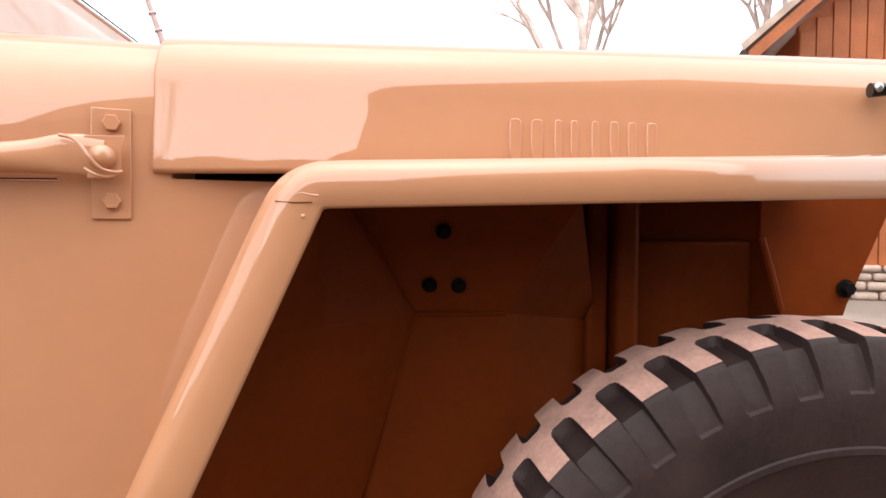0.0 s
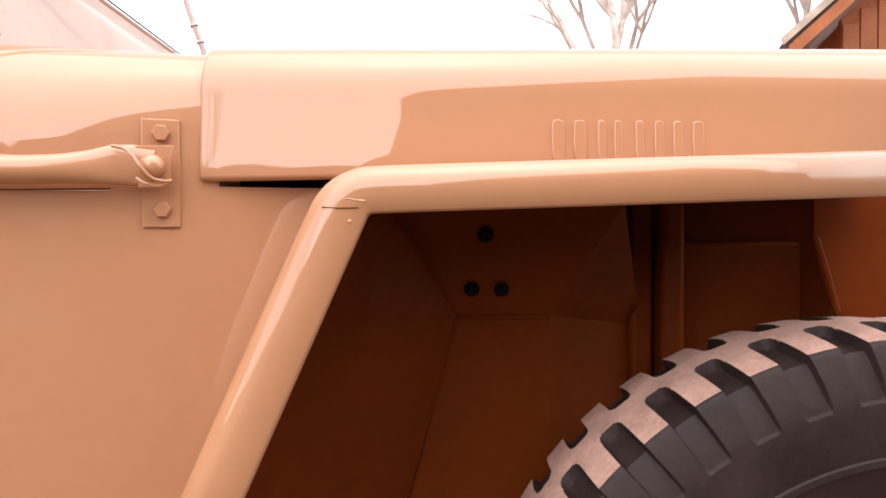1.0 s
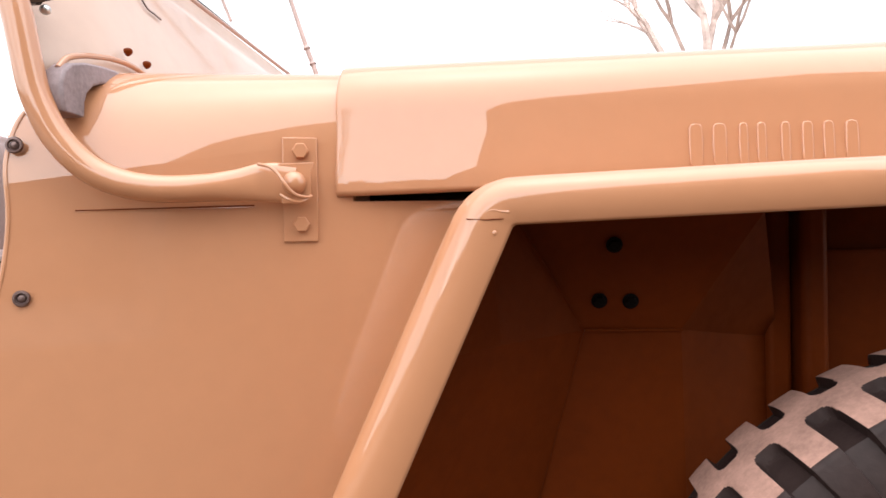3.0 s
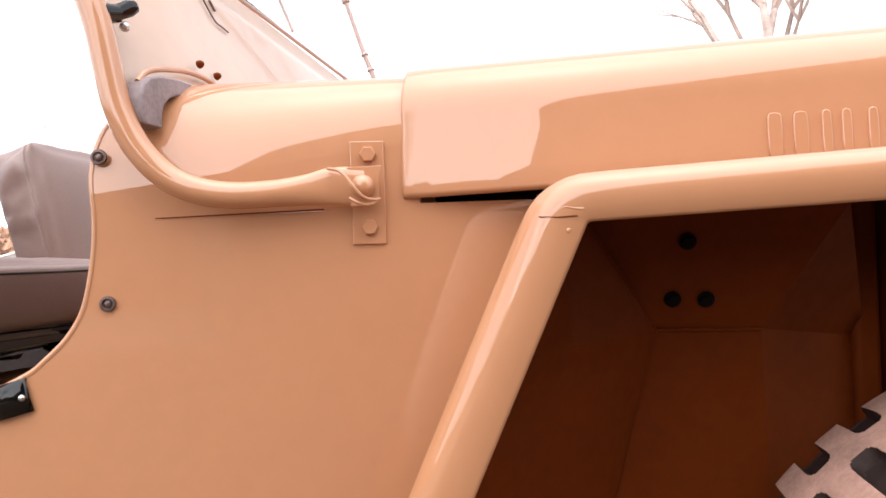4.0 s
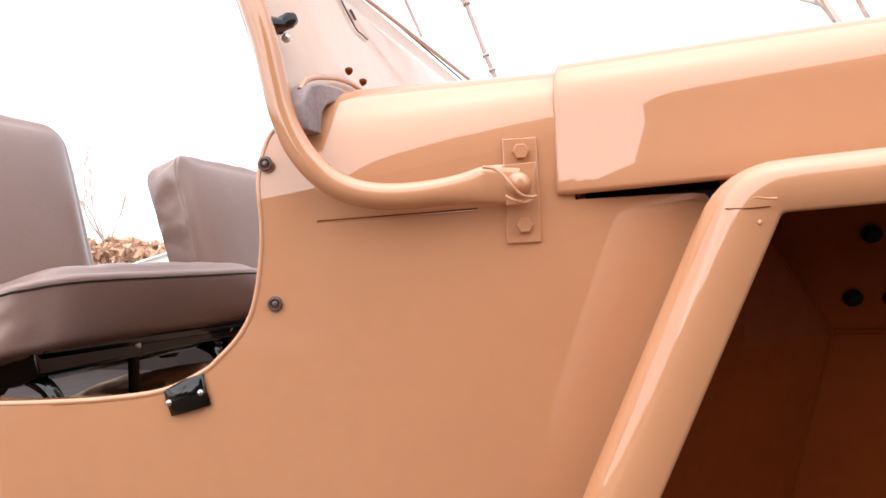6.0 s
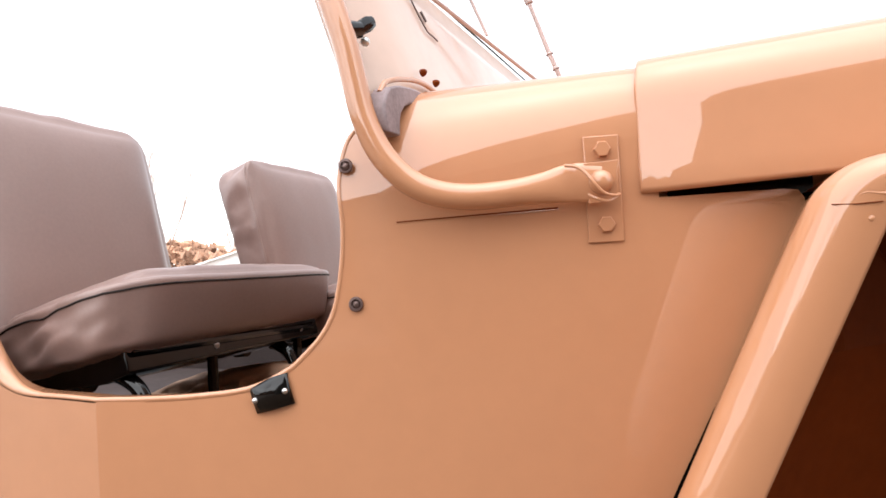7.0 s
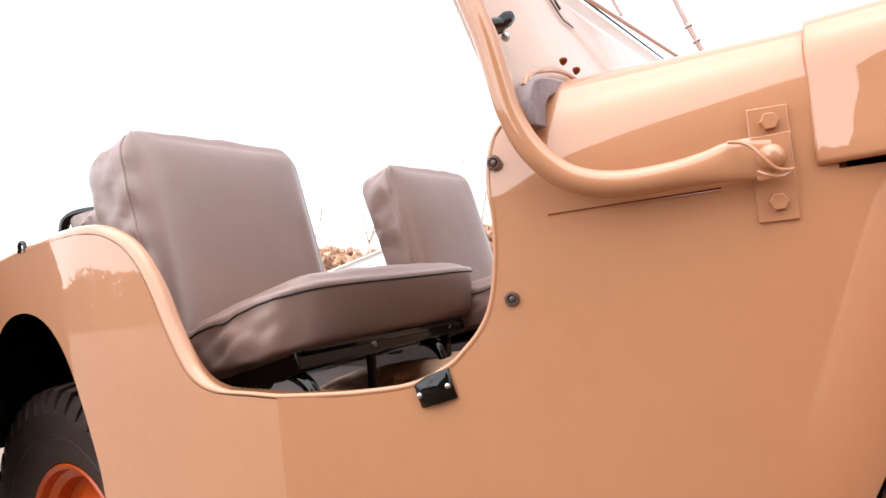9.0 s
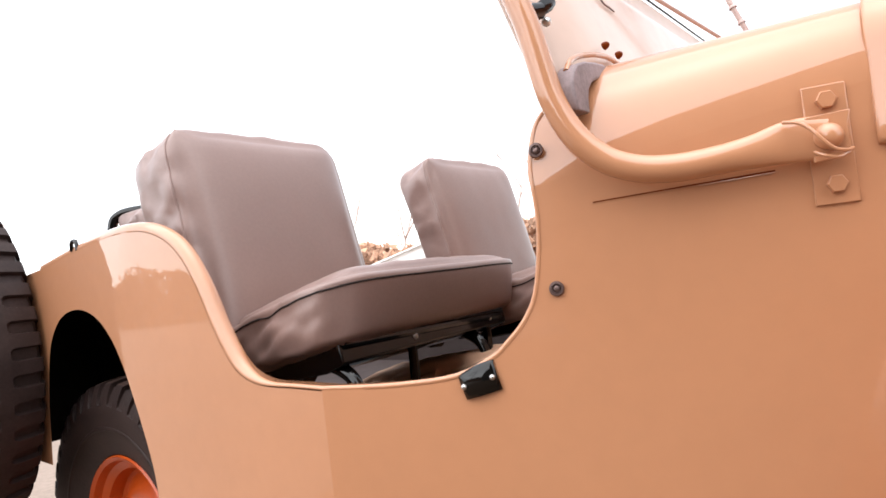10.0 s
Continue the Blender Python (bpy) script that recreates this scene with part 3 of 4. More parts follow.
screen = jpart("windshield_panel", grid([[Vector((ws_x(z) - 0.034 * max(0.0, min(1.0, (0.72 - y) / 0.10)) ** 1.4, y, z)) for y in PANEL_Y] for z in (1.0, 1.04, 1.07, 1.10, 1.14, 1.20, 1.249)]), PANEL, solid=-0.004, angle=70)
jpart("stay_rod", tube([(-0.512, 0.72, 1.250), (-0.476, 0.95, 1.225), (-0.352, 1.73, 1.135)], 0.0034, 8), AERIAL, screen, label="slim pale stay rod before the screen")
glass = jpart("windshield_glass", box(-0.002, 0.002, 0.63, 2 * MID - 0.63, 0, 0.33, Matrix.Translation((ws_x(1.262), 0, 1.262)) @ Matrix.Rotation(-math.atan(0.32), 4, "Y")), GLASS, screen)
glass.visible_shadow = False
top = Vector((ws_x(1.585), 0.60, 1.585))
ARM = [(-0.222, 0.6685, 0.905), (-0.240, 0.6635, 0.907), (-0.258, 0.658, 0.9065), (-0.277, 0.652, 0.904), (-0.305, 0.643, 0.9015), (-0.345, 0.631, 0.900), (-0.381, 0.6195, 0.9055),
       (-0.412, 0.610, 0.9215), (-0.437, 0.602, 0.951), (-0.453, 0.597, 0.989), (-0.461, 0.595, 1.027), (-0.4695, 0.594, 1.072), (-0.484, 0.593, 1.121), (-0.520, 0.595, 1.235), (-0.605, 0.598, 1.50), top]
RAD = [(0.006, 0.0195), (0.006, 0.0205), (0.007, 0.0195), (0.009, 0.0165), (0.0125, 0.0142), (0.0140, 0.0140)] + [0.0140] * 10


def arm():
    pts = smooth_path(ARM, 5)
    rad = []
    for i in range(len(ARM) - 1):
        for s in range(5):
            a, b = [(r, r) if not isinstance(r, tuple) else r for r in (RAD[i], RAD[i + 1])]
            rad.append(tuple(a[q] + (b[q] - a[q]) * s / 5 for q in (0, 1)))
    rad.append((0.014, 0.014))
    return tube(pts, rad, 20)


frame_arm = jpart("windshield_arm", arm(), PAINT, screen, angle=60)
jpart("top_rail", tube([top, Vector((top.x, 2 * MID - 0.60, 1.585))], 0.014, 14), PAINT, screen)
# pivot eye: rounded cap, nut and a twist of wire
jpart("pivot_cap", dome(Vector((-0.2225, 0.6685, 0.9055)) + C_N * 0.006, C_N, 0.0125, 0.012, 7, 24), PAINT, screen)
jpart("pivot_pin", tube([Vector((-0.2225, 0.6685, 0.9055)) + C_N * 0.01, Vector((-0.2225, 0.6685, 0.9055)) - C_N * 0.026], 0.012, 16), PAINT, screen)
jpart("pivot_tab", prism([(-0.2385, 0.926), (-0.203, 0.9275), (-0.206, 0.917), (-0.206, 0.894), (-0.213, 0.885), (-0.235, 0.884)], 0.004,
                         lambda u, v, w: Vector((u, 0.668 + 0.309 * (u + 0.224), v)) + C_N * (w - 0.001)), PAINT, screen, bevel=0.0012)
wire = [Vector((u, 0.668 + 0.309 * (u + 0.224), v)) + C_N * o for u, v, o in ((-0.2565, 0.9245, 0.009), (-0.246, 0.9215, 0.014), (-0.238, 0.914, 0.018), (-0.231, 0.903, 0.021), (-0.222, 0.893, 0.019), (-0.211, 0.8905, 0.012), (-0.206, 0.892, 0.006))]
jpart("cotter_wire", tube(smooth_path(wire, 6), 0.0018, 8), PAINT, screen)
wire2 = [Vector((u, 0.668 + 0.309 * (u + 0.224), v)) + C_N * o for u, v, o in ((-0.236, 0.893, 0.012), (-0.228, 0.888, 0.015), (-0.218, 0.8855, 0.014), (-0.209, 0.8895, 0.010))]
jpart("cotter_wire", tube(smooth_path(wire2, 6), 0.0016, 8), PAINT, screen)
# grey rubber wrap and curved flange at the foot of the screen
WRAP = [(0.606, 0.976), (0.602, 0.990), (0.601, 1.010), (0.606, 1.026), (0.618, 1.038), (0.640, 1.046), (0.668, 1.051), (0.690, 1.053), (0.705, 1.050), (0.700, 1.036), (0.685, 1.030),
        (0.667, 1.027), (0.652, 1.020), (0.641, 1.008), (0.637, 0.995), (0.636, 0.976)]
WRAP = [(u, 0.972 + (v - 0.972) * 0.83) for u, v in WRAP]
jpart("rubber_wrap", prism(WRAP, 0.022, lambda u, v, w: (-0.452 + w, u, v)), SEAL, screen, label="grey rubber weather strip", bevel=0.003)
FLG = [(0.612, 1.034), (0.625, 1.046), (0.645, 1.053), (0.672, 1.058), (0.705, 1.062), (0.742, 1.061), (0.785, 1.052)]
jpart("screen_flange", tube(smooth_path([(-0.441, y, z - 0.013 * (0.785 - y) / 0.17) for y, z in FLG], 5), (0.0032), 10), PAINT, screen)
for wy, wz in ((0.737, 1.074), (0.777, 1.070)):
    jpart("stud", dome((-0.446, wy, wz), (1, -0.2, 0.2), 0.0050, 0.008, 5, 14), SHADE_BROWN, screen)
jpart("pressed_line", tube(smooth_path([(ws_x(z) + 0.003, y, z) for y, z in ((0.806, 1.250), (0.818, 1.215), (0.828, 1.190), (0.842, 1.168), (0.858, 1.1655), (0.875, 1.163))], 5), 0.0012, 6), DARKMETAL, screen)
jpart("pressed_line", tube([(ws_x(1.20) + 0.003, 0.846, 1.200), (ws_x(1.186) + 0.003, 0.853, 1.186)], 0.0018, 6), DARKMETAL, screen)
# turn knob on the arm with its bright tip
knob = jpart("clamp_knob", tube([(-0.470, 0.600, 1.090), (-0.464, 0.616, 1.0945)], [0.011, 0.009], 14), BLACK, screen, label="dark clamp knob")
jpart("knob_wing", tube([(-0.464, 0.612, 1.0935), (-0.460, 0.628, 1.104), (-0.458, 0.638, 1.110)], [(0.004, 0.008), (0.0045, 0.009), (0.003, 0.006)], 10), BLACK, screen)
jpart("knob_tip", dome((-0.462, 0.624, 1.0835), (0.3, -1, -0.3), 0.0055, 0.006), STEEL, screen)

# pivot plate on the cowl
plate = jpart("pivot_plate", prism([(-0.2415, 0.845), (-0.2065, 0.845), (-0.2065, 0.9575), (-0.2415, 0.9575)], 0.0035, lambda u, v, w: on_side(u, v, w)), PAINT, label="bolted windshield pivot plate", bevel=0.001)
for z in (0.9425, 0.8635):
    jpart("bolt", hex_bolt(on_side(-0.2235, z, 0.003), C_N, 0.0155, 0.0075), PAINT, plate, angle=20)
# narrow louvre slit below the arm
jpart("slit", prism([(-0.437, 0.8795), (-0.27, 0.8838), (-0.27, 0.8853), (-0.437, 0.8808)], 0.0006, lambda u, v, w: on_side(u, v, w)), SHADE_BROWN, side)
jpart("slit_lip", tube([on_side(-0.438, 0.8788, 0.0), on_side(-0.27, 0.8828, 0.0)], 0.0006, 6), PAINT, side)
# turn buttons for the door curtain
for x, z in ((-0.4878, 0.9455), (-0.4845, 0.793)):
    fast = jpart("curtain_fastener", lathe([(0.0078, -0.0003), (0.0084, -0.0024), (0.0075, -0.0038), (0.0056, -0.0040), (0.0050, -0.0020), (0.0046, -0.0018)], 24), DARKMETAL, side, label="dark metal curtain fastener", angle=50)
    fast.matrix_basis = jeep_at.inverted() @ Matrix.Translation(on_side(x, z)) @ Matrix.Rotation(math.atan(0.309), 4, "Z") @ jeep_at
    jpart("fastener_stud", dome(on_side(x, z, 0.0), C_N, 0.0050, 0.0038), DARKMETAL, side)
# strap bracket on the sill
rows = []
for k in range(9):
    u = k / 8
    bow = 0.004 * math.sin(math.pi * u) + 0.003
    lo, hi, lip = Vector((-0.5975, 0.6773)).lerp(Vector((-0.5555, 0.6876)), u), Vector((-0.6045, 0.7035)).lerp(Vector((-0.5630, 0.7190)), u), Vector((-0.6040, 0.7075)).lerp(Vector((-0.5625, 0.7245)), u)
    rows.append([on_side(lo.x, lo.y, bow), on_side((lo.x + hi.x) / 2, (lo.y + hi.y) / 2, bow + 0.001), on_side(hi.x, hi.y, bow), on_side((hi.x + lip.x) / 2, hi.y + 0.002, bow - 0.002), on_side(lip.x, lip.y, bow - 0.008), on_side(lip.x, lip.y + 0.001, bow - 0.026)])
strap = jpart("strap_bracket", grid(rows), BLACK, label="black riveted door strap bracket", solid=0.003, angle=50)
for x, z in ((-0.5982, 0.6925), (-0.5650, 0.7020)):
    jpart("rivet", dome(on_side(x, z, 0.0055), C_N, 0.0036, 0.0032, 5, 14), STEEL, strap)
jpart("footman_loop", tube(smooth_path([(-1.475, 0.535, 0.952), (-1.478, 0.535, 0.968), (-1.488, 0.535, 0.972), (-1.498, 0.535, 0.968), (-1.500, 0.535, 0.952)]), 0.004, 8), BLACK)

# antenna and a rod on the far side of the cowl
ant = jpart("antenna", tube([(-0.395, 1.38, 1.02), (-0.405, 1.38, 1.223), (-0.427, 1.38, 1.285), (-0.470, 1.38, 1.42), (-0.60, 1.38, 1.83)], [0.0060, 0.0058, 0.0054, 0.0046, 0.0036], 10), AERIAL, label="slim jointed whip antenna")
for u in (0.14, 0.42):
    p = Vector((-0.405, 1.38, 1.223)).lerp(Vector((-0.427, 1.38, 1.285)), u * 2)
    jpart("joint", dome(p, (-0.33, 0, 1), 0.0085, 0.008, 4, 12), AERIAL, ant)
jpart("joint", tube([(-0.462, 1.38, 1.397), (-0.484, 1.38, 1.462)], [0.009, 0.012], 10), AERIAL, ant)
jpart("wiper_arm", tube([(-0.474, 1.10, 1.240), (-0.500, 1.097, 1.309), (-0.560, 1.09, 1.465)], 0.0030, 8), AERIAL, screen)


# ---------------------------------------------------------------- seats and floor
seams = {}


def soft_block(c, bulge, seed, wrinkle=0.003, n=14, round_at=0.16, ear=0.0):
    """A padded block between eight corners (x back-front, y near-far, z low-high), with swollen faces, rounded edges and creases."""
    c = [Vector(p) for p in c]
    bm = bmesh.new()
    bmesh.ops.create_cube(bm, size=2)
    bmesh.ops.subdivide_edges(bm, edges=bm.edges[:], cuts=n, use_grid_fill=True)
    seam_z, seam_x = -1 + 2 * round(0.80 * (n + 1)) / (n + 1), -1 + 2 * round(0.90 * (n + 1)) / (n + 1)
    near_run, front_run, edge_run = [], [], []
    for v in bm.verts:
        u = Vector(v.co)
        e = []
        for k in range(3):
            a, b = u[(k + 1) % 3], u[(k + 2) % 3]
            swell = (1 - a ** 4) * (1 - b ** 4)
            e.append(u[k] + (math.copysign(bulge[k] * swell, u[k]) if abs(u[k]) > 0.999 else 0))
        t = Vector(e)
        # round the edges
        over = [max(0.0, abs(x) - (1 - round_at)) / round_at for x in u]
        k2 = sum(o * o for o in over)
        if k2 > 1:
            sh = 1 / math.sqrt(k2)
            t = Vector([x if o == 0 else math.copysign(abs(x) - round_at * o * (1 - sh), x) for x, o in zip(t, over)])
        a, b, g = (t + Vector((1, 1, 1))) / 2
        p = Vector((0, 0, 0))
        for i in range(8):
            wx, wy, wz = (a if i & 1 else 1 - a), (b if i & 2 else 1 - b), (g if i & 4 else 1 - g)
            p += c[i] * (wx * wy * wz)
        q = p * 9 + Vector((seed, seed * 2, 0))
        fold = noise.noise(Vector((q.x * 2.0, q.y * 2.0, q.z * 0.7))) + 0.5 * noise.noise(q * 3.1)
        if u.y < -0.97:
            fold += 3.4 * (1 - abs(u.x) ** 3) * noise.noise(Vector((p.x * 14 + p.z * 10, seed, p.z * 38 - p.x * 22)))
        calm = 0.25 if u.x > 0.9 and u.y > -0.97 else 0.8
        v.co = p + Vector((0.6, -0.6, 0.5)) * wrinkle * fold * calm
        tip = ear * max(0.0, u.x) ** 4 * max(0.0, u.z) ** 5 * abs(u.y) ** 6
        v.co += Vector((0.15, -0.3 if u.y < 0 else 0.2, 1.0)) * tip * (1.0 if u.y < 0 else 0.2)
        if abs(u.z - seam_z) < 1e-4 and u.y < -0.999:
            near_run.append((u.x, v.co.copy()))
        elif abs(u.z - seam_z) < 1e-4 and u.x > 0.999:
            front_run.append((u.y, v.co.copy()))
        if abs(u.x - seam_x) < 1e-4 and u.y < -0.999:
            edge_run.append((u.z, v.co.copy()))
    by = lambda run: [q for _, q in sorted(run, key=lambda e: e[0])]
    seams["flat"], seams["upright"] = by(near_run) + by(front_run), by(edge_run)
    return bm


def seat(name, label, seed, at=Matrix(), slim=0.0):
    s = new(name)
    s.parent = jeep
    s.matrix_basis = jeep_at.inverted() @ at
    tagged(s, label)
    def sp(nm, bm, mat, **k):
        return part(nm, bm, mat, s, **k)
    y0, y1 = 0.60, 0.965
    # backrest, leaning back
    back = [(-1.245 + slim, y0 - 0.008, 0.75), (-1.100, y0 - 0.008, 0.73), (-1.245 + slim, y1 + 0.012, 0.75), (-1.100, y1 + 0.012, 0.73),
            (-1.365 + slim, y0 + 0.000, 1.114), (-1.200, y0 - 0.008, 1.142), (-1.365 + slim, y1 + 0.012, 1.110), (-1.190, y1 + 0.012, 1.134)]
    sp("backrest", soft_block(back, (0.34, 0.07, 0.05), 3 + seed, 0.0065, 26, 0.22, 0.016), VINYL, angle=80)
    sp("piping", tube(seams["upright"], 0.0026, 8), VINYL)
    # cushion, higher in front
    cush = [(-1.15, y0 + 0.012, 0.672), (-0.840, y0 + 0.005, 0.736), (-1.15, y1 + 0.0, 0.672), (-0.862, y1 + 0.185, 0.730),
            (-1.15, y0 + 0.012, 0.772), (-0.822, y0 + 0.005, 0.846), (-1.15, y1 + 0.0, 0.778), (-0.846, y1 + 0.19, 0.842)]
    sp("cushion", soft_block(cush, (0.07, 0.05, 0.42), 7 + seed, 0.006, 26, 0.28), VINYL, angle=80)
    sp("piping", tube(seams["flat"], 0.0016, 8), PIPING)
    for z in (0.84, 0.92, 1.0, 1.07):
        sp("back_tie", dome((-1.262 + slim - (z - 0.84) * 0.30, y0 + 0.004, z), (0, -1, 0), 0.005, 0.004, 3, 10), BLACK)
    # black seat frame
    sp("seat_pan", box(-1.13, -0.855, y0 + 0.03, y1 + 0.10, 0.688, 0.702, Matrix.Translation((-0.99, 0, 0.695)) @ Matrix.Rotation(-0.205, 4, "Y") @ Matrix.Translation((0.99, 0, -0.665))), BLACK, bevel=0.003)
    sp("seat_skirt", prism([(-1.12, 0.660), (-1.12, 0.70), (-0.866, 0.744), (-0.858, 0.706), (-0.90, 0.692)], 0.45, lambda u, v, w: (u, y0 + 0.03 + w, v)), BLACK, bevel=0.004)
    for yy in (y0 + 0.05, y1 + 0.02):
        sp("seat_rail", tube(smooth_path([(-1.20, yy, 0.672), (-1.09, yy, 0.685), (-0.975, yy, 0.697), (-0.92, yy, 0.702), (-0.885, yy, 0.696), (-0.855, yy, 0.672), (-0.835, yy, 0.60), (-0.83, yy, 0.43)], 5), 0.011, 12), BLACK)
        sp("rail_clamp", tube([(-0.985, yy, 0.688), (-0.960, yy, 0.690)], 0.0165, 12), BLACK)
        sp("seat_strut", tube([(-0.975, yy - 0.004, 0.699), (-0.905, yy - 0.004, 0.745)], [(0.004, 0.010), (0.004, 0.012)], 10), BLACK)
    sp("cross_bar", tube([(-0.865, y0 + 0.04, 0.735), (-0.865, y1 + 0.10, 0.722)], 0.008, 10), BLACK)
    sp("cross_bar", tube([(-0.875, y0 + 0.04, 0.712), (-0.875, y1 + 0.10, 0.704)], 0.006, 10), BLACK)
    for yy in (y0 + 0.20, y1 + 0.06):
        sp("seat_leg", tube([(-0.87, yy, 0.72), (-0.872, yy, 0.60), (-0.875, yy, 0.43)], 0.0085, 10), BLACK)
        sp("leg_bolt", dome((-0.862, yy, 0.722), (1, -0.4, 0), 0.006, 0.005, 4, 12), STEEL)
    return s


seat("passenger_seat", "grey-brown vinyl padded seat on a black tube frame", 0.0)
# the driver's seat is set further forward and a little lower
seat("driver_seat", "grey-brown vinyl padded seat with creased side", 0.75, Matrix.Translation((-1.040, 1.106, 1.092)) @ Matrix.Scale(0.88, 4) @ Matrix.Translation((1.200, -0.592, -1.150)), 0.05)
jpart("rear_cushion", soft_block([(-1.72, 0.74, 0.93), (-1.60, 0.74, 0.93), (-1.72, 0.90, 0.93), (-1.60, 0.90, 0.93), (-1.74, 0.74, 1.055), (-1.60, 0.74, 1.055), (-1.74, 0.90, 1.055), (-1.60, 0.90, 1.055)], (0.1, 0.05, 0.15), 12, 0.004, 8), VINYL, label="rolled grey vinyl cushion")
jpart("bench_bar", tube(smooth_path([(-1.75, 0.735, 0.90), (-1.755, 0.735, 1.02), (-1.74, 0.75, 1.058), (-1.68, 0.79, 1.066)], 5), 0.012, 10), BLACK)

# floor, tunnel, wheel boxes and tailgate
floor = jpart("cab_floor", box(-1.25, -0.20, 0.74, 2 * MID - 0.74, 0.43, 0.45), FLOORMAT, label="ribbed rubber cab floor")
for k in range(14):
    jpart("floor_rib", box(-1.20 + 0.07 * k, -1.17 + 0.07 * k, 0.76, 2 * MID - 0.76, 0.448, 0.454), FLOORMAT, floor, bevel=0.002)
jpart("sill_floor", box(-1.25, -0.30, 0.60, 0.74, 0.43, 0.45), FLOORMAT)
jpart("toolbox", box(-1.16, -0.90, 0.68, 0.98, 0.45, 0.60), FLOORMAT, bevel=0.01)
canvas = part("folded_canvas", soft_block([(-1.22, 0.94, 0.45), (-0.72, 0.94, 0.45), (-1.22, 1.09, 0.45), (-0.72, 1.09, 0.45), (-1.22, 0.96, 0.605), (-0.72, 0.96, 0.672), (-1.22, 1.07, 0.605), (-0.72, 1.07, 0.672)],
                                            (0.05, 0.1, 0.12), 21, 0.022, 22, 0.3), CANVAS, angle=80)
tagged(canvas, "crumpled sand-coloured canvas bundle on the cab floor", "canvas")
jpart("rear_floor", box(-2.04, -1.25, 0.74, 2 * MID - 0.74, 0.53, 0.55), GREYMAT)
jpart("riser", box(-1.26, -1.24, 0.60, 2 * MID - 0.60, 0.43, 0.52), FLOORMAT)
jpart("tailgate", box(-2.06, -2.04, 0.58, 2 * MID - 0.58, 0.51, 0.93), PAINT, bevel=0.006)


def wheel_box():
    return box(-2.04, -1.22, 0.785, 0.81, 0.50, 0.90)


# The near wheel house carries the arch's deep shade in its colour.
jpart("wheel_house", wheel_box(), SHADE_BOLT_BLACK, bevel=0.004)
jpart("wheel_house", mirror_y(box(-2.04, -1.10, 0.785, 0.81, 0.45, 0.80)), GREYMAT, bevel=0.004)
jpart("wheel_house_top", box(-2.04, -1.22, 0.57, 0.80, 0.885, 0.90), SHADE_BOLT_BLACK)
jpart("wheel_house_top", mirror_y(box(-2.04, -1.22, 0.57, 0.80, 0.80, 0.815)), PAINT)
jpart("wheel_house_front", box(-1.235, -1.22, 0.54, 0.805, 0.42, 0.90), SHADE_BOLT_BLACK)
jpart("wheel_house_front", mirror_y(box(-1.235, -1.22, 0.54, 0.805, 0.42, 0.81)), SHADE_BROWN)
# Added dark walls hide the bright tailgate, standing in for shade behind the arch.
jpart("arch_shade_wall", box(-2.036, -2.018, 0.57, 0.80, 0.505, 0.90), SHADE_BOLT_BLACK)
jpart("arch_shade_wall", mirror_y(box(-2.036, -2.018, 0.57, 0.80, 0.505, 0.81)), SHADE_BOLT_BLACK)
jpart("dashboard", box(-0.46, -0.44, 0.66, 2 * MID - 0.66, 0.80, 1.01), PAINT, bevel=0.006)
sw = jpart("steering_wheel", lathe([(0.205, 0.0), (0.214, 0.008), (0.205, 0.016), (0.196, 0.008), (0.205, 0.0)], 40), BLACK)
sw.matrix_basis = jeep_at.inverted() @ Matrix.Translation((-0.70, 1.50, 0.88)) @ Matrix.Rotation(radians(90), 4, "Z") @ Matrix.Rotation(radians(-35), 4, "X") @ jeep_at


# ---------------------------------------------------------------- surroundings
def bare_tree(name, at, height, seed, label, group="bare trees", thick=1.0, levels=5):
    rnd = random.Random(seed)
    tree = thing(name, label, "tree", at, group)
    trunk, twigs = bmesh.new(), bmesh.new()

    def grow(p, d, length, r, level):
        pts, q = [p], Vector(p)
        for s in range(4):
            d = (d + Vector((rnd.uniform(-1, 1), rnd.uniform(-1, 1), rnd.uniform(-0.3, 0.8))) * 0.16).normalized()
            q = q + d * length / 4
            pts.append(q.copy())
        tube(pts, [r * (1 - 0.11 * k) for k in range(5)], 7 if level < 2 else 4, bm=trunk if level < 2 else twigs)
        if level >= levels:
            return
        for k in range(rnd.choice((2, 3, 3)) if level else 4):
            at_k = pts[rnd.choice((2, 3, 4, 4))] if k else pts[-1]
            a = rnd.uniform(0, 2 * math.pi)
            spread = rnd.uniform(0.35, 0.8)
            nd = (d + Vector((math.cos(a), math.sin(a), 0.25)) * spread).normalized()
            grow(at_k, nd, length * rnd.uniform(0.6, 0.82), r * rnd.uniform(0.5, 0.66), level + 1)

    grow(Vector((0, 0, -0.05)), Vector((0, 0, 1)), height * 0.36, 0.016 * height * thick, 0)
    tagged(part("trunk", trunk, BARK, tree), kind="stuff")
    tagged(part("crown", twigs, BARK, tree), kind="stuff")
    return tree


bare_tree("bare_tree", (4.65, 14.0, GZ), 10.0, 4, "leafless tree with forking limbs behind the jeep", thick=1.35)
bare_tree("bare_tree", (7.9, 14.5, GZ), 10.0, 9, "leafless tree beside the wooden house", thick=1.35)
for k, (x, y, h) in enumerate(((-24.5, 27, 8.0), (-20.5, 26, 7.5), (-29, 27, 8.2), (-34, 28, 8.5), (-42, 25, 9), (-50, 22, 9), (-55, 17, 9), (-47, 13, 8.5), (-16, 28, 8))):
    bare_tree("bare_tree", (x, y, GZ), h, 20 + k, "leafless far tree beyond the yard", "far bare trees", 0.8)


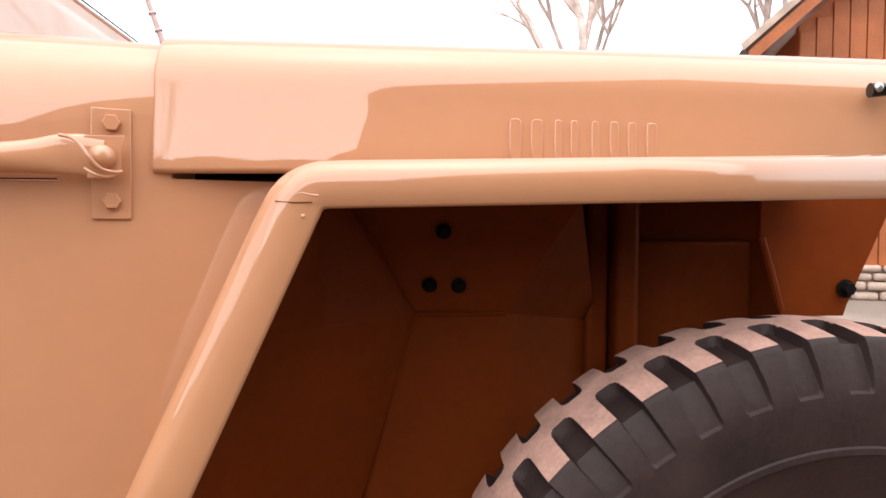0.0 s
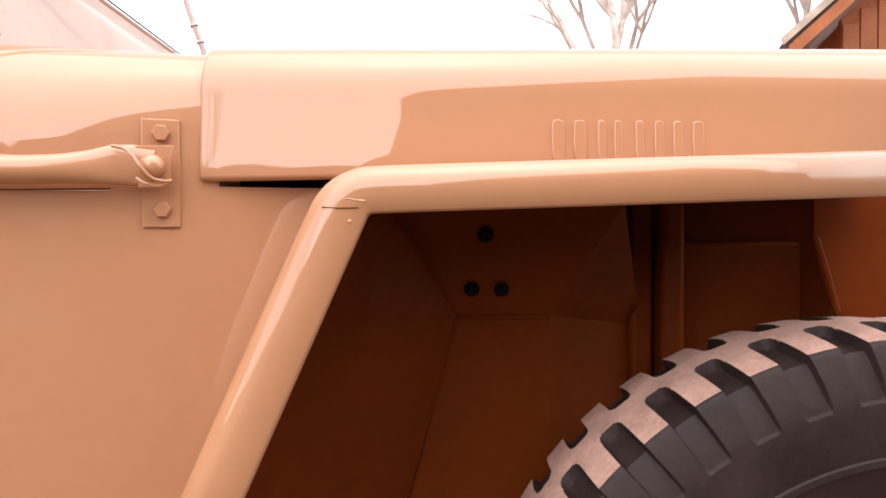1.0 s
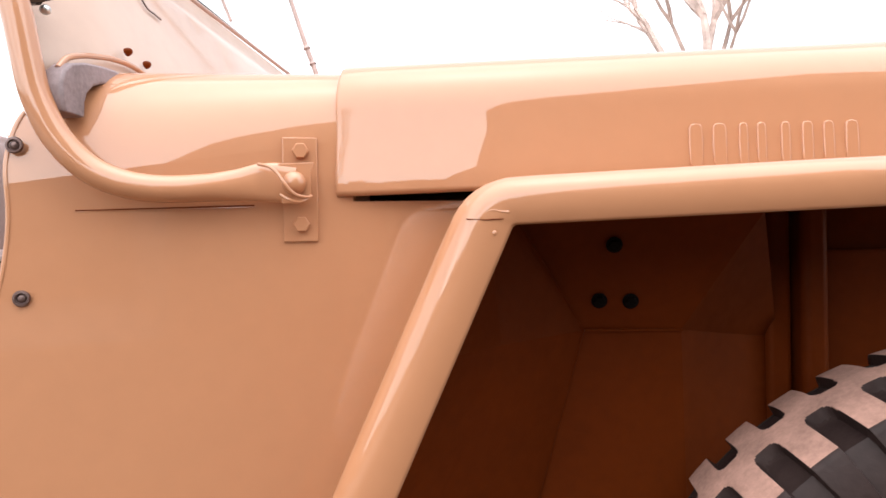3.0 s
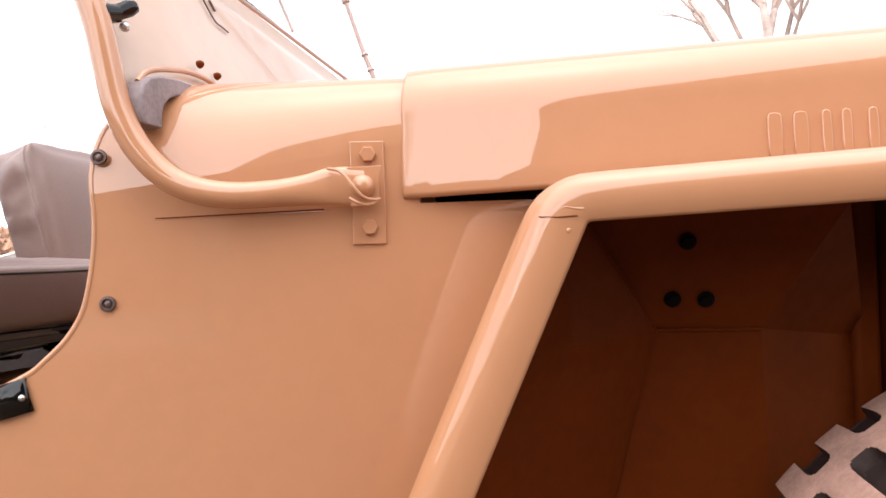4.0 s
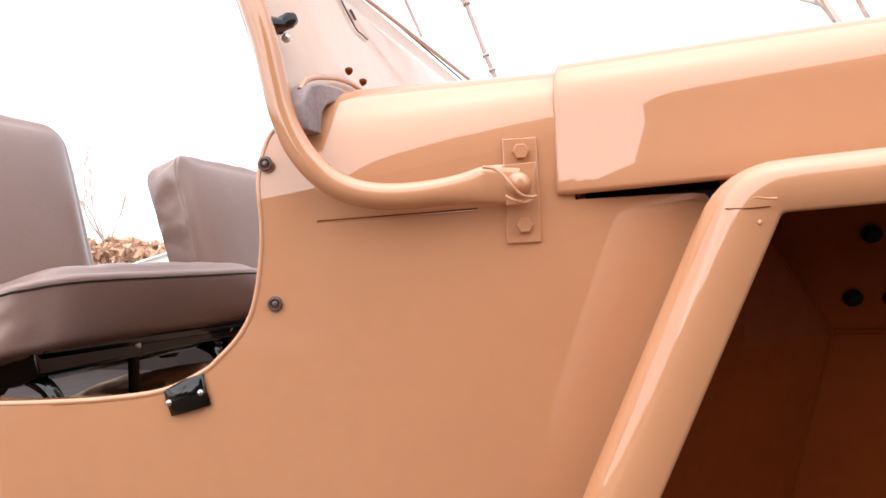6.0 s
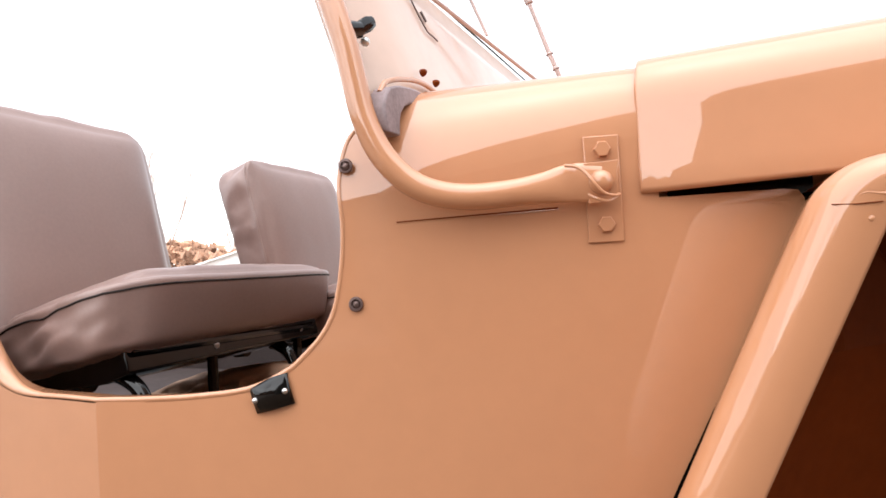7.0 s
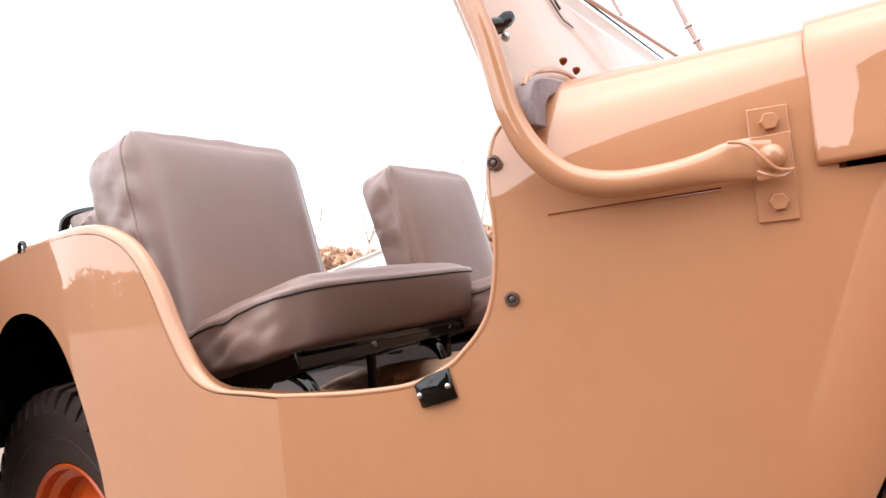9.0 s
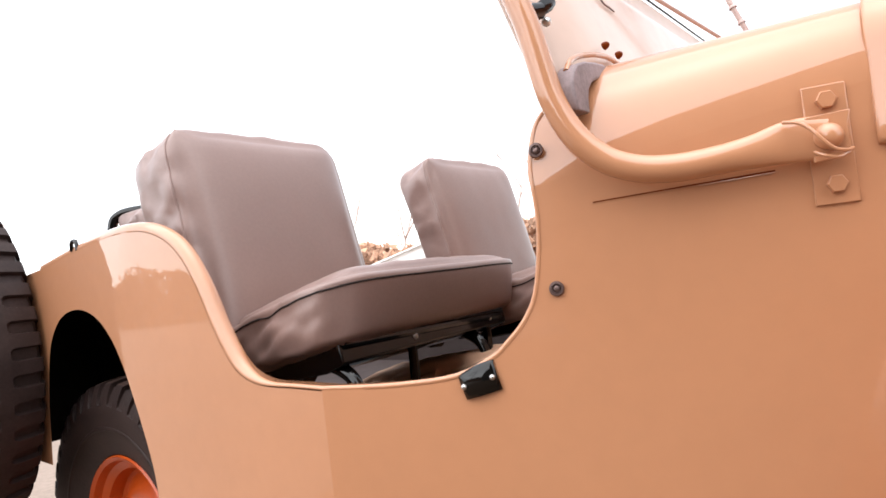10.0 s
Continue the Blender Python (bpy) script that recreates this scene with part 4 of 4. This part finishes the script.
def scrub():
    rnd = random.Random(5)
    bm = bmesh.new()
    for k in range(9000):
        u = rnd.random()
        x, y = -9 - 32 * u, 20 - 14 * u ** 1.5 + rnd.uniform(-1.2, 1.2)
        tall = 1.75 + 0.25 * math.sin(x * 0.9) + 0.15 * math.sin(x * 2.7)
        z, s = tall * rnd.random() ** 0.9, rnd.uniform(0.16, 0.40)
        q = Euler((rnd.uniform(0, 6), rnd.uniform(0, 6), rnd.uniform(0, 6))).to_matrix()
        vs = [bm.verts.new(Vector((x, y, GZ + z + 0.2)) + q @ Vector(o) * s) for o in ((-0.6, 0, 0), (0.6, 0.1, 0), (0, 0.3, 0.9), (0.1, -0.4, 0.3))]
        for t in ((0, 1, 2), (0, 3, 1), (1, 3, 2), (0, 2, 3)):
            bm.faces.new([vs[i] for i in t])
    return bm


tagged(part("scrub", scrub(), SCRUB, smooth=False), "brown winter scrub along the yard's far edge", "scrub", kind="stuff")


def hedge():
    rnd = random.Random(8)
    bm = bmesh.new()
    for k in range(19000):
        u = rnd.random()
        if k < 11000:
            x, y = -34 + 26 * u, -2 - 26 * u + rnd.uniform(-0.6, 0.6)
            tall = 1.95 + 0.30 * math.sin(u * 23) + 0.14 * math.sin(u * 61 + 1)
        else:
            x, y = -12 + 12.6 * u, -17 + 3 * u + rnd.uniform(-1.0, 1.0)
            tall = 2.9 + 0.35 * math.sin(u * 17 + 2) + 0.25 * math.sin(u * 43)
        z, s = tall * rnd.random() ** 0.85, rnd.uniform(0.14, 0.30) * (1.0 if k < 11000 else 1.5)
        q = Euler((rnd.uniform(0, 6), rnd.uniform(0, 6), rnd.uniform(0, 6))).to_matrix()
        vs = [bm.verts.new(Vector((x, y, GZ + z)) + q @ Vector(o) * s) for o in ((-0.6, 0, 0), (0.6, 0.1, 0), (0, 0.3, 0.9), (0.1, -0.4, 0.3))]
        for t in ((0, 1, 2), (0, 3, 1), (1, 3, 2), (0, 2, 3)):
            bm.faces.new([vs[i] for i in t])
    return bm


tagged(part("hedge", hedge(), SCRUB, smooth=False), "brown winter hedge across the yard", "hedge", kind="stuff")


# wooden house beyond the jeep's front: gable wall of upright boards on a stone base
def wooden_house():
    h = thing("wooden_house", "orange-stained timber house on a stone base", "house", (0, 0, GZ))
    h.matrix_basis = Matrix.Translation((4.8, 8, GZ)) @ Matrix.Rotation(radians(-20), 4, "Z") @ Matrix.Translation((-4.8, -8, 0))
    z0 = -GZ
    ex, ez, rx, rz = 4.80, 3.18 + z0, 8.20, 6.28 + z0
    wall_y = 8.6
    slope = (rz - ez) / (rx - ex)
    part("wall", prism([(5.55, 0.45), (5.55, ez + slope * 0.55), (rx, rz - 0.2), (10.85, ez + slope * 0.55), (10.85, 0.45)], 0.16, lambda u, v, w: (u, wall_y + 0.03 + w, v)), WOOD, h)
    part("side_wall", box(5.55, 5.75, wall_y + 0.19, 17, 0.45, ez + 0.45), WOOD, h)
    for k in range(26):
        x = 5.56 + 0.204 * k
        top_z = min(ez + slope * (x - ex) - 0.28, ez + slope * (2 * rx - ex - x) - 0.42)
        part("board", box(x, x + 0.188, wall_y, wall_y + 0.032, 0.47, top_z), WOOD, h, bevel=0.006)
    for sgn in (1, -1):
        def rp(u, v, w, sgn=sgn):
            return (rx + sgn * (u - rx), 8.0 + w, v)
        part("roof", prism([(ex, ez), (rx, rz), (rx, rz + 0.14), (ex - 0.06, ez + 0.085)], 9.5, rp), ROOFING, h)
        part("soffit", prism([(ex + 0.05, ez - 0.01), (rx, rz - 0.03), (rx, rz - 0.06), (ex + 0.05, ez - 0.04)], 9.3, lambda u, v, w, sgn=sgn: (rx + sgn * (u - rx), 8.06 + w, v)), WOOD, h)
        part("barge_board", prism([(ex, ez - 0.16), (rx, rz - 0.16), (rx, rz + 0.03), (ex, ez + 0.03)], 0.04, lambda u, v, w, sgn=sgn: (rx + sgn * (u - rx), 7.96 + w, v)), WOOD, h)
        part("roof_edge", prism([(ex - 0.07, ez + 0.03), (rx, rz + 0.03), (rx, rz + 0.16), (ex - 0.10, ez + 0.12)], 0.03, lambda u, v, w, sgn=sgn: (rx + sgn * (u - rx), 7.93 + w, v)), STONE, h)
    rnd = random.Random(3)
    base = part("stone_base", box(5.5, 11, wall_y + 0.06, wall_y + 0.3, -0.02, 0.50), STONE, h)
    z = 0.0
    for row in range(4):
        hh = (0.14, 0.13, 0.12, 0.11)[row]
        x = 5.5 + rnd.uniform(-0.1, 0)
        while x < 10.9:
            w = rnd.uniform(0.16, 0.34)
            part("stone", box(x, x + w - 0.015, wall_y - 0.02 - rnd.uniform(0, 0.04), wall_y + 0.1, z, z + hh - rnd.uniform(0.008, 0.03)), STONE, h, bevel=0.045)
            x += w
        z += hh
    return h


wooden_house()


# barn on the camera's side of the yard, which the paint mirrors
def barn():
    h = thing("barn", "tall grey timber barn with a broken-pitch roof", "barn", (0.0, -6.0, GZ))
    gable = [(0.30, 0.0), (0.30, 2.2), (0.80, 3.8), (1.40, 4.65), (6.0, 8.8), (11.0, 6.0), (11.7, 2.2), (11.7, 0.0)]
    part("wall", prism(gable, -8.0, lambda u, v, w: (u, w, v)), PLASTER, h)
    for a, b in zip(gable[1:6], gable[2:7]):
        n = Vector((-(b[1] - a[1]), b[0] - a[0])).normalized() * 0.12
        part("roof", prism([a, b, (b[0] + n.x, b[1] + n.y), (a[0] + n.x, a[1] + n.y)], -8.6, lambda u, v, w: (u, 0.3 + w, v)), ROOFING, h)
    for k in range(56):
        x = 0.34 + 0.203 * k
        z = np.interp(x + 0.1, [q[0] for q in gable[1:7]], [q[1] for q in gable[1:7]])
        part("board", box(x, x + 0.19, 0.0, 0.025, 0.05, float(z) - 0.1), PLASTER, h)
    return h


barn()
# Added unseen block that holds back light from the jeep's front right.
garage = thing("garage", "added unseen light-blocking box beside the barn", "garage", (12.2, -6.5, GZ))
part("wall", box(0, 9, -6, 0, 0, 3.6), PLASTER, garage)
part("roof", box(-0.2, 9.2, -6.2, 0.25, 3.6, 3.75), ROOFING, garage)
bare_tree("bare_tree", (-6.0, -12.0, GZ), 8.0, 51, "leafless tree across the yard", "bare trees")

# low white-roofed shed seen between the seats
shed = thing("shed", "low white-walled shed with a sloping roof", "shed", (-15.2, 17.6, GZ))
shed.rotation_euler = (0, 0, radians(42))
part("wall", prism([(-1.7, 0.0), (1.7, 0.0), (1.7, 2.20), (-1.7, 1.20)], 2.0, lambda u, v, w: (u, w - 1.0, v)), WHITE, shed)
part("roof", prism([(-1.8, 1.175), (1.8, 2.235), (1.8, 2.29), (-1.8, 1.23)], 2.4, lambda u, v, w: (u, w - 1.2, v)), WHITE, shed)
